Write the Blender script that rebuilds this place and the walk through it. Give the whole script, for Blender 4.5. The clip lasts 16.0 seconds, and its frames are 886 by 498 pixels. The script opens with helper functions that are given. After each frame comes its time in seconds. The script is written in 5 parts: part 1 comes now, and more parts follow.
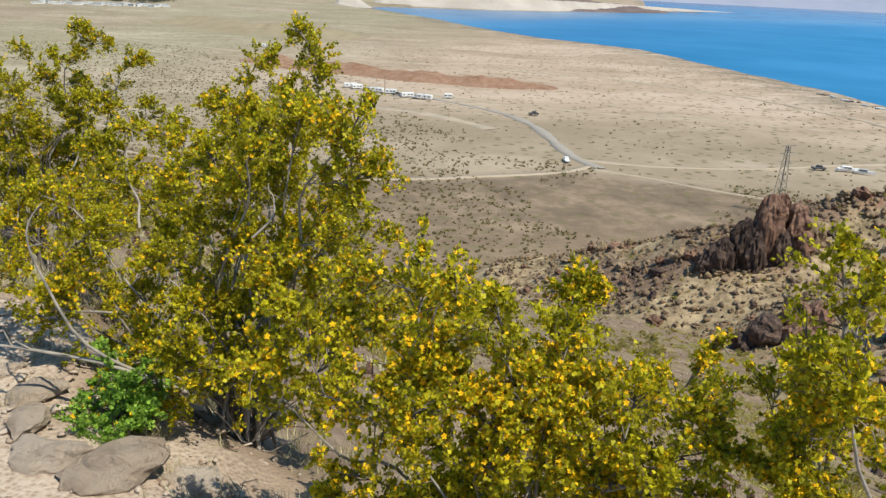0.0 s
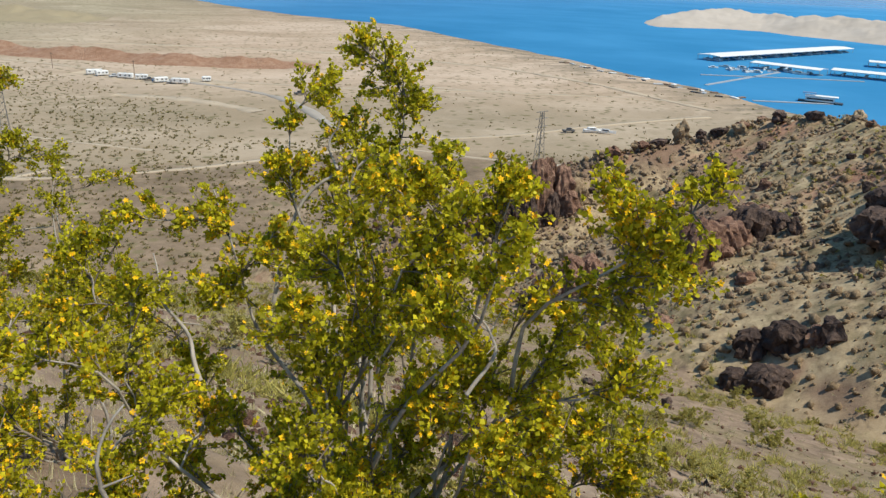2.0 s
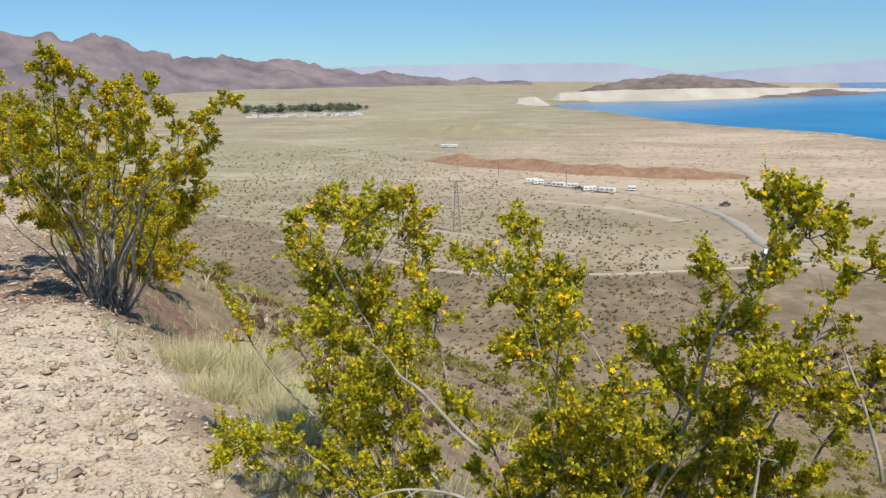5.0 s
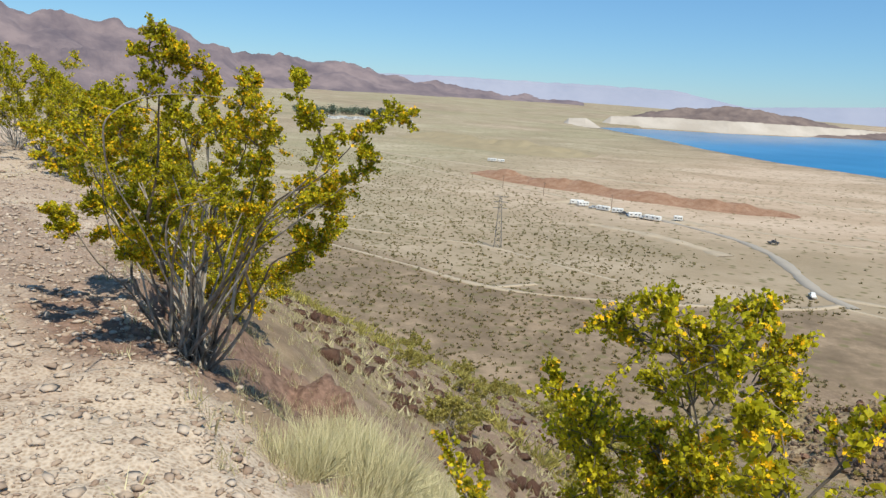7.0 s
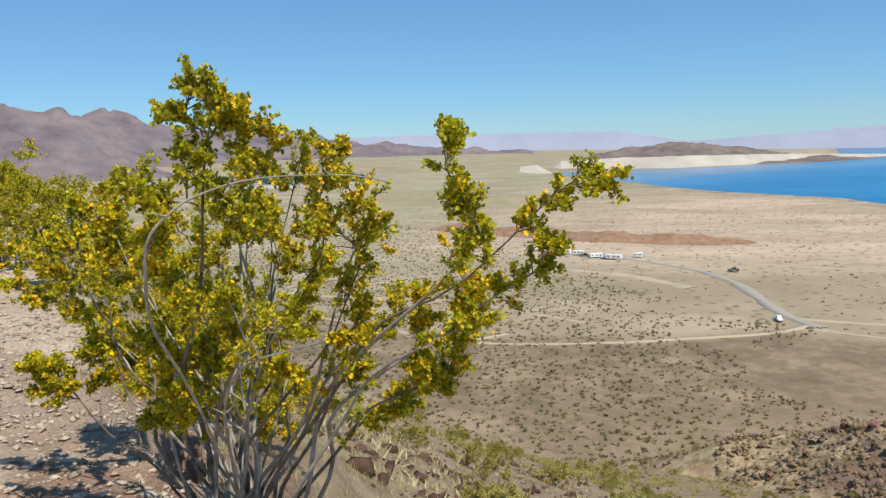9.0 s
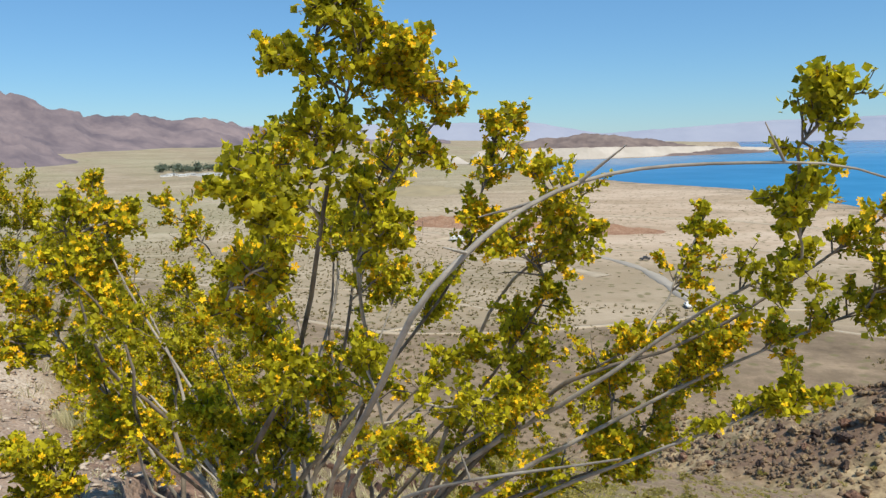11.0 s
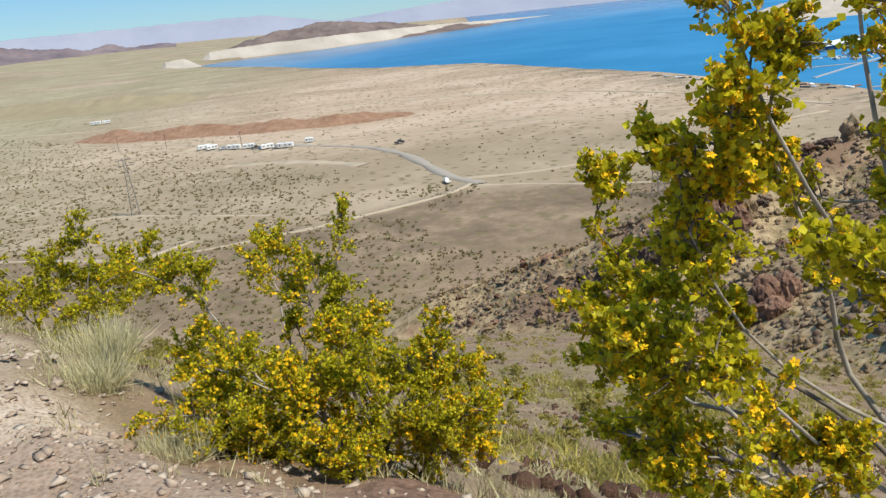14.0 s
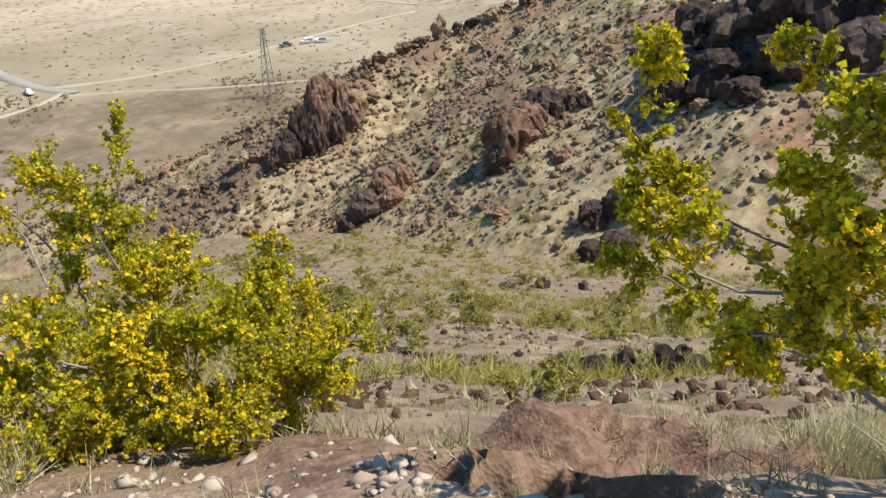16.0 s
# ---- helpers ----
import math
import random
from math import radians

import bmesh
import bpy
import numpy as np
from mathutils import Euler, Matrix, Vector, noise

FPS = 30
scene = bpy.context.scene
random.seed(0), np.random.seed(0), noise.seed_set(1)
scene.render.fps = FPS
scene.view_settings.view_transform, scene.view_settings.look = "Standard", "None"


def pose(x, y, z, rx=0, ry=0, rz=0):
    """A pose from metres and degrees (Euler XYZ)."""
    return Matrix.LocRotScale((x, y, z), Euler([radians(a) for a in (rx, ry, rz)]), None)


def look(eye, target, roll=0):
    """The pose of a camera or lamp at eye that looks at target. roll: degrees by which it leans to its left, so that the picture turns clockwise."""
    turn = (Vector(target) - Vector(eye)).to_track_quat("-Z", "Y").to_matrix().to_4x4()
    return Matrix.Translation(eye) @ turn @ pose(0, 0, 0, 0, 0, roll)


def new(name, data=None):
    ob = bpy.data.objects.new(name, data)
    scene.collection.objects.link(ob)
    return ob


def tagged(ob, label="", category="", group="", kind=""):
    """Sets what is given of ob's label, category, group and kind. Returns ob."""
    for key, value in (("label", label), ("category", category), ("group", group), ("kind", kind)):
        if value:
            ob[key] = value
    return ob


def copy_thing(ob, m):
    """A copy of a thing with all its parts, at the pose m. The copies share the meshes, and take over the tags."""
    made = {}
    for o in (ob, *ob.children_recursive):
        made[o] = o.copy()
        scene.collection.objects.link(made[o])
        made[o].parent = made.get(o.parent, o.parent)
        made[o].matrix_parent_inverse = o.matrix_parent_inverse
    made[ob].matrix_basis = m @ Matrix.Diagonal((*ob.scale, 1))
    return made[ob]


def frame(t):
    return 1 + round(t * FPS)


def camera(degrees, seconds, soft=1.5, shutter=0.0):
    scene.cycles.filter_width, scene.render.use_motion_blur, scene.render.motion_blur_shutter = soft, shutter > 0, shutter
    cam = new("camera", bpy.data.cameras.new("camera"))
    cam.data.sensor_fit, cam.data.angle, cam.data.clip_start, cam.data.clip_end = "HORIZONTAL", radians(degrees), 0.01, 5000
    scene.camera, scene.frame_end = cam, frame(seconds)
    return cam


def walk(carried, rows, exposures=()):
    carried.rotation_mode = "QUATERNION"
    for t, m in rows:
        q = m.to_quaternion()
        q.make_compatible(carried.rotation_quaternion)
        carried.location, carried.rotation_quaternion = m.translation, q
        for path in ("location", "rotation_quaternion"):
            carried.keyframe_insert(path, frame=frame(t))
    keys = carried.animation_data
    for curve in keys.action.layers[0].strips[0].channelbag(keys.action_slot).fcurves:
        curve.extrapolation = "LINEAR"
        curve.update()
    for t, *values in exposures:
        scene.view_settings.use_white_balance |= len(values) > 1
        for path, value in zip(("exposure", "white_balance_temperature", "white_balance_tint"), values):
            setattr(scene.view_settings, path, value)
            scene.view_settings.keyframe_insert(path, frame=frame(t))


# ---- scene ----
cam = camera(59.9, 16.0, soft=1.4)
PATH = [
    (0, (2.79, 1.022, 1.728), (2.303, 2.844, 1.063), 2.6),
    (0.5, (2.403, 1.141, 1.729), (2.095, 3.0, 1.056), 3.2),
    (1, (2.048, 1.347, 1.73), (1.916, 3.221, 1.045), 2.4),
    (1.5, (1.665, 1.639, 1.717), (1.644, 3.52, 1.036), 2.4),
    (2, (1.216, 1.921, 1.722), (1.298, 3.796, 1.029), 2.6),
    (2.5, (0.813, 2.239, 1.692), (0.646, 4.112, 1.011), -0.4),
    (3, (0.379, 2.565, 1.644), (0.051, 4.418, 0.967), -0.0),
    (3.5, (0.008, 2.758, 1.634), (-0.471, 4.59, 0.99), 0.0),
    (4, (-0.413, 3.145, 1.633), (-1.196, 4.913, 1.123), -2.6),
    (4.5, (-0.78, 3.351, 1.634), (-1.618, 5.106, 1.166), -1.3),
    (5, (-1.131, 3.589, 1.617), (-2.068, 5.3, 1.178), -1.1),
    (7.3, (-2.86, 4.494, 1.631), (-3.889, 6.165, 1.244), 3.6),
    (7.5, (-3.009, 4.564, 1.617), (-4.066, 6.225, 1.262), 2.5),
    (8, (-3.346, 4.754, 1.612), (-4.421, 6.413, 1.305), 0.6),
    (8.2, (-3.477, 4.802, 1.613), (-4.537, 6.473, 1.322), 0.1),
    (10.3, (-4.77, 5.612, 1.574), (-5.589, 7.415, 1.294), -2.7),
    (10.5, (-4.834, 5.61, 1.579), (-5.657, 7.412, 1.298), -2.4),
    (11, (-5.112, 5.634, 1.58), (-5.874, 7.459, 1.283), -1.0),
    (11.5, (-5.369, 5.702, 1.583), (-6.176, 7.503, 1.257), -3.8),
    (12, (-5.85, 5.759, 1.58), (-6.724, 7.522, 1.223), -3.3),
    (12.5, (-6.295, 5.88, 1.546), (-7.162, 7.639, 1.155), -4.1),
    (13, (-6.851, 6.054, 1.52), (-7.633, 7.845, 1.094), -5.2),
    (13.5, (-7.264, 6.174, 1.47), (-7.755, 8.04, 0.945), -4.9),
    (14, (-7.606, 6.334, 1.424), (-7.775, 8.234, 0.825), -6.2),
    (14.5, (-7.861, 6.5, 1.403), (-7.686, 8.382, 0.75), -5.2),
    (15, (-8.128, 6.612, 1.37), (-7.707, 8.437, 0.669), -4.1),
    (15.5, (-8.258, 6.757, 1.379), (-7.665, 8.501, 0.601), -2.6),
    (16, (-8.46, 6.868, 1.364), (-7.728, 8.503, 0.475), -1.6),
]
walk(cam, [(t, look(e, g, r)) for t, e, g, r in PATH], [(0, 0.0), (2.0, -0.06), (2.7, 0.08), (3.3, 0.1), (4.2, 0.0), (12.5, 0.0), (14.5, 0.08), (16, 0.3)])

# ---- world and sun ----
SUN_AZ, SUN_EL = 115, 59
world = bpy.data.worlds.new("world")
scene.world = world
world.use_nodes = True
wn = world.node_tree
sky = wn.nodes.new("ShaderNodeTexSky")
sky.sky_type, sky.sun_disc = "NISHITA", False
sky.sun_elevation, sky.sun_rotation = radians(SUN_EL), radians(SUN_AZ)
sky.air_density, sky.dust_density, sky.ozone_density, sky.altitude = 1.0, 0.0, 1.6, 600
tint = wn.nodes.new("ShaderNodeMix")
tint.data_type, tint.blend_type = "RGBA", "MULTIPLY"
tint.inputs["Factor"].default_value = 1.0
wn.links.new(sky.outputs[0], tint.inputs[6])
tint.inputs[7].default_value = (0.61, 0.88, 1.18, 1)
even = wn.nodes.new("ShaderNodeMix")
even.data_type = "RGBA"
even.inputs["Factor"].default_value = 0.3
wn.links.new(tint.outputs[2], even.inputs[6])
even.inputs[7].default_value = (1.9, 4.9, 7.8, 1)
wn.links.new(even.outputs[2], wn.nodes["Background"].inputs[0])
wn.nodes["Background"].inputs[1].default_value = 0.098
sun = new("sun", bpy.data.lights.new("sun", "SUN"))
sun.data.energy, sun.data.angle, sun.data.color = 4.9, radians(0.5), (1.0, 0.955, 0.81)
sun.matrix_world = look((100 * math.sin(radians(SUN_AZ)) * math.cos(radians(SUN_EL)), 100 * math.cos(radians(SUN_AZ)) * math.cos(radians(SUN_EL)), 100 * math.sin(radians(SUN_EL))), (0, 0, 0))


# ---- materials ----
class Nodes:
    """A short way to write node materials."""

    def __init__(self, name, rough=0.9, spec=0.3):
        self.mat = bpy.data.materials.new(name)
        self.mat.use_nodes = True
        self.tree = self.mat.node_tree
        self.out = self.tree.nodes["Principled BSDF"]
        self.out.inputs["Roughness"].default_value = rough
        self.out.inputs["Specular IOR Level"].default_value = spec
        self.pos = self.tree.nodes.new("ShaderNodeNewGeometry").outputs["Position"]

    def put(self, socket, value):
        if hasattr(value, "is_linked"):
            self.tree.links.new(value, socket)
        else:
            socket.default_value = value

    def noise(self, scale, detail=4, rough=0.6, vector=None):
        n = self.tree.nodes.new("ShaderNodeTexNoise")
        n.inputs["Scale"].default_value, n.inputs["Detail"].default_value, n.inputs["Roughness"].default_value = scale, detail, rough
        self.tree.links.new(vector or self.pos, n.inputs["Vector"])
        return n.outputs["Fac"]

    def cells(self, scale, out="Color", vector=None):
        n = self.tree.nodes.new("ShaderNodeTexVoronoi")
        n.inputs["Scale"].default_value = scale
        self.tree.links.new(vector or self.pos, n.inputs["Vector"])
        return n.outputs[out]

    def ramp(self, fac, stops):
        n = self.tree.nodes.new("ShaderNodeValToRGB")
        self.tree.links.new(fac, n.inputs["Fac"])
        while len(n.color_ramp.elements) < len(stops):
            n.color_ramp.elements.new(0.5)
        for e, (p, c) in zip(n.color_ramp.elements, stops):
            e.position = p
            e.color = (*c, 1) if not isinstance(c, (int, float)) else (c, c, c, 1)
        return n.outputs["Color"]

    def mix(self, fac, a, b, kind="MIX"):
        n = self.tree.nodes.new("ShaderNodeMix")
        n.data_type, n.blend_type = "RGBA", kind
        self.put(n.inputs["Factor"], fac)
        for sock, v in ((n.inputs["A"], a), (n.inputs["B"], b)):
            self.put([s for s in n.inputs if s.name == sock.name and s.type == "RGBA"][0], v if hasattr(v, "is_linked") else (*v, 1))
        return [s for s in n.outputs if s.type == "RGBA"][0]

    def maths(self, op, a, b=0.0):
        n = self.tree.nodes.new("ShaderNodeMath")
        n.operation = op
        self.put(n.inputs[0], a)
        self.put(n.inputs[1], b)
        return n.outputs[0]

    def attr(self, name):
        n = self.tree.nodes.new("ShaderNodeAttribute")
        n.attribute_name = name
        s = self.tree.nodes.new("ShaderNodeSeparateColor")
        self.tree.links.new(n.outputs["Color"], s.inputs[0])
        return s.outputs[0], s.outputs[1], s.outputs[2], n.outputs["Alpha"]

    def island(self):
        return self.tree.nodes["Geometry"].outputs["Random Per Island"]

    def object_random(self):
        return self.tree.nodes.new("ShaderNodeObjectInfo").outputs["Random"]

    def bump(self, height, strength=0.5, distance=0.02):
        n = self.tree.nodes.new("ShaderNodeBump")
        n.inputs["Strength"].default_value, n.inputs["Distance"].default_value = strength, distance
        self.tree.links.new(height, n.inputs["Height"])
        self.tree.links.new(n.outputs["Normal"], self.out.inputs["Normal"])

    def color(self, value):
        self.put(self.out.inputs["Base Color"], value if hasattr(value, "is_linked") else (*value, 1))
        return self.mat


def plain(name, c, rough=0.7, spec=0.3, metal=0.0, vary=0.25, scale=3.0):
    n = Nodes(name, rough, spec)
    n.out.inputs["Metallic"].default_value = metal
    f = n.noise(scale, 5)
    return n.color(n.mix(f, tuple(v * (1 - vary) for v in c), tuple(min(1, v * (1 + vary)) for v in c)))


def ground_material():
    n = Nodes("desert_ground", 0.95, 0.15)
    trail, spur, flat, red = n.attr("zone")
    grit, fine, broad, wide = n.noise(9, 6), n.noise(45, 4), n.noise(0.35, 5), n.noise(0.012, 6, 0.65)
    # the gravel of the trail
    gravel = n.ramp(n.maths("ADD", n.maths("MULTIPLY", n.cells(48, "Distance"), 0.8), n.maths("MULTIPLY", grit, 0.5)), ((0.1, (0.18, 0.125, 0.09)), (0.45, (0.40, 0.305, 0.225)), (0.8, (0.54, 0.44, 0.345))))
    gravel = n.mix(n.ramp(broad, ((0.47, 0.0), (0.7, 0.6))), gravel, n.ramp(grit, ((0.3, (0.22, 0.14, 0.10)), (0.7, (0.38, 0.26, 0.195)))))
    # the slope and the bowl below it
    slope = n.ramp(n.noise(0.9, 8, 0.7), ((0.3, (0.13, 0.088, 0.061)), (0.5, (0.255, 0.18, 0.124)), (0.72, (0.42, 0.31, 0.218))))
    slope = n.mix(n.ramp(n.noise(0.07, 6, 0.7), ((0.45, 0.0), (0.62, 0.6))), slope, n.ramp(fine, ((0.3, (0.16, 0.14, 0.06)), (0.7, (0.29, 0.245, 0.115)))))
    slope = n.mix(n.ramp(n.noise(0.16, 5, 0.7), ((0.52, 0.0), (0.66, 0.6))), slope, n.ramp(grit, ((0.35, (0.15, 0.10, 0.08)), (0.7, (0.28, 0.19, 0.15)))))
    # the rocky spur
    rocky = n.ramp(n.noise(0.5, 9, 0.75), ((0.36, (0.14, 0.10, 0.068)), (0.46, (0.34, 0.25, 0.15)), (0.64, (0.54, 0.415, 0.255))))
    rocky = n.mix(n.ramp(n.noise(0.06, 5), ((0.53, 0.0), (0.62, 0.8))), rocky, n.ramp(n.noise(1.2, 5), ((0.35, (0.24, 0.11, 0.075)), (0.7, (0.46, 0.25, 0.165)))))
    rocky = n.mix(n.ramp(n.noise(0.28, 6, 0.7), ((0.5, 0.0), (0.62, 0.7))), rocky, n.ramp(n.noise(1.6, 5), ((0.35, (0.10, 0.085, 0.04)), (0.7, (0.24, 0.19, 0.10)))))
    # the plain by the lake, in long streaks of sand, clay and weeds
    scrubby, pink, olive, strand = n.attr("wash")
    lay = n.tree.nodes.new("ShaderNodeMapping")
    lay.vector_type = "TEXTURE"
    lay.inputs["Rotation"].default_value, lay.inputs["Scale"].default_value = (0, 0, radians(24)), (3.2, 1.0, 1.0)
    shake = n.tree.nodes.new("ShaderNodeTexNoise")
    shake.inputs["Scale"].default_value, shake.inputs["Detail"].default_value = 0.009, 3
    n.tree.links.new(n.pos, shake.inputs["Vector"])
    moved = n.tree.nodes.new("ShaderNodeVectorMath")
    moved.operation = "MULTIPLY_ADD"
    moved.inputs[1].default_value = (150, 150, 0)
    n.tree.links.new(shake.outputs["Color"], moved.inputs[0])
    n.tree.links.new(n.pos, moved.inputs[2])
    n.tree.links.new(moved.outputs[0], lay.inputs["Vector"])
    streak, band = n.noise(0.035, 6, 0.65, lay.outputs[0]), n.noise(0.012, 5, 0.6, lay.outputs[0])
    plainc = n.ramp(wide, ((0.36, (0.27, 0.215, 0.145)), (0.5, (0.335, 0.265, 0.185)), (0.64, (0.42, 0.335, 0.245))))
    plainc = n.mix(n.maths("MULTIPLY", pink, 0.9), plainc, n.ramp(band, ((0.36, (0.36, 0.268, 0.185)), (0.48, (0.45, 0.335, 0.243)), (0.62, (0.52, 0.40, 0.305)))))
    plainc = n.mix(n.maths("MULTIPLY", olive, 0.7), plainc, n.ramp(band, ((0.36, (0.27, 0.25, 0.145)), (0.62, (0.40, 0.355, 0.24)))))
    plainc = n.mix(n.ramp(streak, ((0.5, 0.0), (0.66, 0.6))), plainc, (0.29, 0.22, 0.145))
    plainc = n.mix(n.ramp(streak, ((0.32, 0.45), (0.45, 0.0))), plainc, (0.56, 0.455, 0.355))
    plainc = n.mix(n.ramp(n.noise(0.09, 6, 0.7), ((0.5, 0.0), (0.75, 0.4))), plainc, (0.27, 0.215, 0.14))
    drift = n.ramp(n.noise(0.07, 7, 0.75, lay.outputs[0]), ((0.44, 0.0), (0.56, 0.85)))
    plainc = n.mix(n.maths("MULTIPLY", strand, drift), plainc, (0.17, 0.145, 0.105))
    plainc = n.mix(n.maths("MULTIPLY", scrubby, 0.9), plainc, n.ramp(n.noise(0.05, 8, 0.75), ((0.36, (0.125, 0.09, 0.059)), (0.5, (0.20, 0.145, 0.097)), (0.64, (0.32, 0.235, 0.16)))))
    c = n.mix(spur, slope, rocky)
    specks = n.ramp(n.cells(0.16, "Distance"), ((0.16, 0.9), (0.32, 0.0)))
    plainc = n.mix(specks, plainc, (0.17, 0.145, 0.075))
    c = n.mix(flat, c, plainc)
    c = n.mix(trail, c, gravel)
    c = n.mix(red, c, n.ramp(n.noise(14, 6), ((0.35, (0.12, 0.07, 0.05)), (0.7, (0.30, 0.185, 0.135)))))
    c = n.mix(0.35, c, n.ramp(n.maths("MULTIPLY", n.noise(70, 3), 1.0), ((0.3, 0.25), (0.7, 0.75))), "SOFT_LIGHT")
    n.bump(n.maths("ADD", n.maths("MULTIPLY", n.cells(48, "Distance"), 0.5), grit), 0.6, 0.02)
    return n.color(c)


def leaf_material(name, dark, light):
    n = Nodes(name, 0.5, 0.2)
    c = n.ramp(n.island(), ((0.0, dark), (0.55, light), (1.0, tuple(v * 1.35 for v in light))))
    c = n.mix(n.ramp(n.noise(7, 3), ((0.4, 0.0), (0.65, 0.4))), c, dark)
    t = n.tree.nodes.new("ShaderNodeBsdfTranslucent")
    m = n.tree.nodes.new("ShaderNodeMixShader")
    m.inputs[0].default_value = 0.45
    n.tree.links.new(c, t.inputs[0])
    n.tree.links.new(n.out.outputs[0], m.inputs[1])
    n.tree.links.new(t.outputs[0], m.inputs[2])
    n.tree.links.new(m.outputs[0], n.tree.nodes["Material Output"].inputs[0])
    return n.color(c)


def rock_material(name, dark, mid, light, scale=1.0):
    n = Nodes(name, 0.9, 0.2)
    c = n.ramp(n.noise(1.1 * scale, 8, 0.7), ((0.32, dark), (0.5, mid), (0.72, light)))
    c = n.mix(n.maths("MULTIPLY", n.object_random(), 0.5), c, tuple(0.7 * v for v in mid), "MULTIPLY")
    n.bump(n.noise(3.0 * scale, 9, 0.75), 0.9, 0.25 / scale)
    return n.color(c)


def bark_material(name, a, b):
    n = Nodes(name, 0.85, 0.2)
    n.bump(n.noise(160, 4), 0.4, 0.002)
    return n.color(n.ramp(n.noise(14, 5), ((0.35, a), (0.65, b))))


def stone_material():
    n = Nodes("gravel_stone", 0.9, 0.2)
    c = n.ramp(n.island(), ((0.0, (0.20, 0.125, 0.09)), (0.3, (0.42, 0.315, 0.24)), (0.6, (0.60, 0.485, 0.385)), (1.0, (0.68, 0.58, 0.48))))
    n.bump(n.noise(60, 5), 0.4, 0.004)
    return n.color(n.mix(n.noise(30, 4), c, (0.36, 0.27, 0.20)))


def grass_material(name, a, b):
    n = Nodes(name, 0.8, 0.2)
    return n.color(n.ramp(n.island(), ((0.0, a), (1.0, b))))


def water_material():
    n = Nodes("lake_water", 0.22, 0.35)
    n.bump(n.noise(0.25, 6, 0.7), 0.25, 0.5)
    return n.color(n.ramp(n.noise(0.006, 4), ((0.35, (0.06, 0.32, 0.60)), (0.65, (0.09, 0.39, 0.70)))))


def hazed_distance_material(name, dark, light, scale, haze_glow, strength):
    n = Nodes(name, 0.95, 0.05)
    # A faint bluish emission puts the haze of distance into the material.
    n.out.inputs["Emission Color"].default_value = (*haze_glow, 1)
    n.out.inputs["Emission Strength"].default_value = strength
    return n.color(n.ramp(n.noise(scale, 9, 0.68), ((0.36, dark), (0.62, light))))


GROUND = ground_material()
LEAF = leaf_material("creosote_leaf", (0.20, 0.19, 0.012), (0.62, 0.545, 0.022))
LEAF_GREEN = leaf_material("weed_leaf", (0.12, 0.22, 0.03), (0.32, 0.50, 0.07))
LEAF_OLIVE = leaf_material("scrub_leaf", (0.24, 0.215, 0.06), (0.52, 0.45, 0.13))
SCRUB = leaf_material("dark_scrub", (0.17, 0.14, 0.065), (0.31, 0.255, 0.12))
FLOWER = grass_material("yellow_petal", (0.74, 0.36, 0.004), (0.86, 0.55, 0.01))
BARK = bark_material("grey_bark", (0.22, 0.19, 0.155), (0.46, 0.405, 0.34))
BARK_DARK = bark_material("dark_bark", (0.10, 0.08, 0.06), (0.28, 0.23, 0.18))
STONE = stone_material()
DRY_GRASS = grass_material("dry_grass", (0.30, 0.26, 0.13), (0.55, 0.49, 0.30))
PALE_BRUSH = grass_material("pale_brush", (0.42, 0.38, 0.20), (0.68, 0.61, 0.38))
# Real dark rock; also stands in for shaded sides of spire and crag.
ROCK_DARK = rock_material("dark_volcanic_and_shaded_rock", (0.035, 0.026, 0.024), (0.11, 0.075, 0.062), (0.24, 0.16, 0.12))
ROCK_RED = rock_material("reddish_rock", (0.075, 0.042, 0.033), (0.27, 0.155, 0.11), (0.48, 0.32, 0.215))
ROCK_BROWN = rock_material("brown_rock", (0.10, 0.07, 0.052), (0.26, 0.185, 0.13), (0.42, 0.31, 0.215))
ROCK_TAN = rock_material("tan_rock", (0.17, 0.115, 0.075), (0.40, 0.295, 0.185), (0.58, 0.455, 0.30))
ROCK_PALE = rock_material("pale_rock", (0.36, 0.28, 0.21), (0.62, 0.50, 0.39), (0.74, 0.63, 0.51), 4.0)
RED_SOIL = rock_material("red_soil", (0.10, 0.055, 0.04), (0.22, 0.125, 0.09), (0.34, 0.21, 0.15), 3.0)
RED_BANK = rock_material("pink_earth", (0.30, 0.165, 0.10), (0.41, 0.245, 0.16), (0.50, 0.34, 0.235), 0.15)
WATER = water_material()
DIRT_ROAD = plain("pale_dirt", (0.43, 0.35, 0.26), 0.95, 0.1, 0, 0.15, 0.1)
ASPHALT = plain("worn_asphalt", (0.34, 0.30, 0.255), 0.9, 0.2, 0, 0.15, 0.1)
STEEL = plain("weathered_steel", (0.20, 0.19, 0.18), 0.6, 0.4, 0.3)
WHITE = plain("white_paint", (0.78, 0.77, 0.74), 0.5, 0.4, 0, 0.06)
DARK = plain("dark_paint", (0.05, 0.05, 0.055), 0.5, 0.4)
GREY = plain("grey_metal", (0.42, 0.43, 0.44), 0.5, 0.4, 0.2)
BLUE = plain("blue_paint", (0.12, 0.22, 0.38), 0.5, 0.4)
BROWN = plain("brown_roof", (0.22, 0.15, 0.11), 0.8)
# The green is lightened towards grey, so distance haze sits in the colour.
TREE_GREEN = plain("hazed_tree_green", (0.14, 0.17, 0.12), 0.9, 0.1, 0, 0.4, 0.05)
# Muted mauve colours and a bluish glow paint the haze over the ranges.
MOUNTAIN = hazed_distance_material("hazed_mountain_rock", (0.085, 0.062, 0.062), (0.21, 0.155, 0.14), 0.006, (0.30, 0.32, 0.46), 0.24)
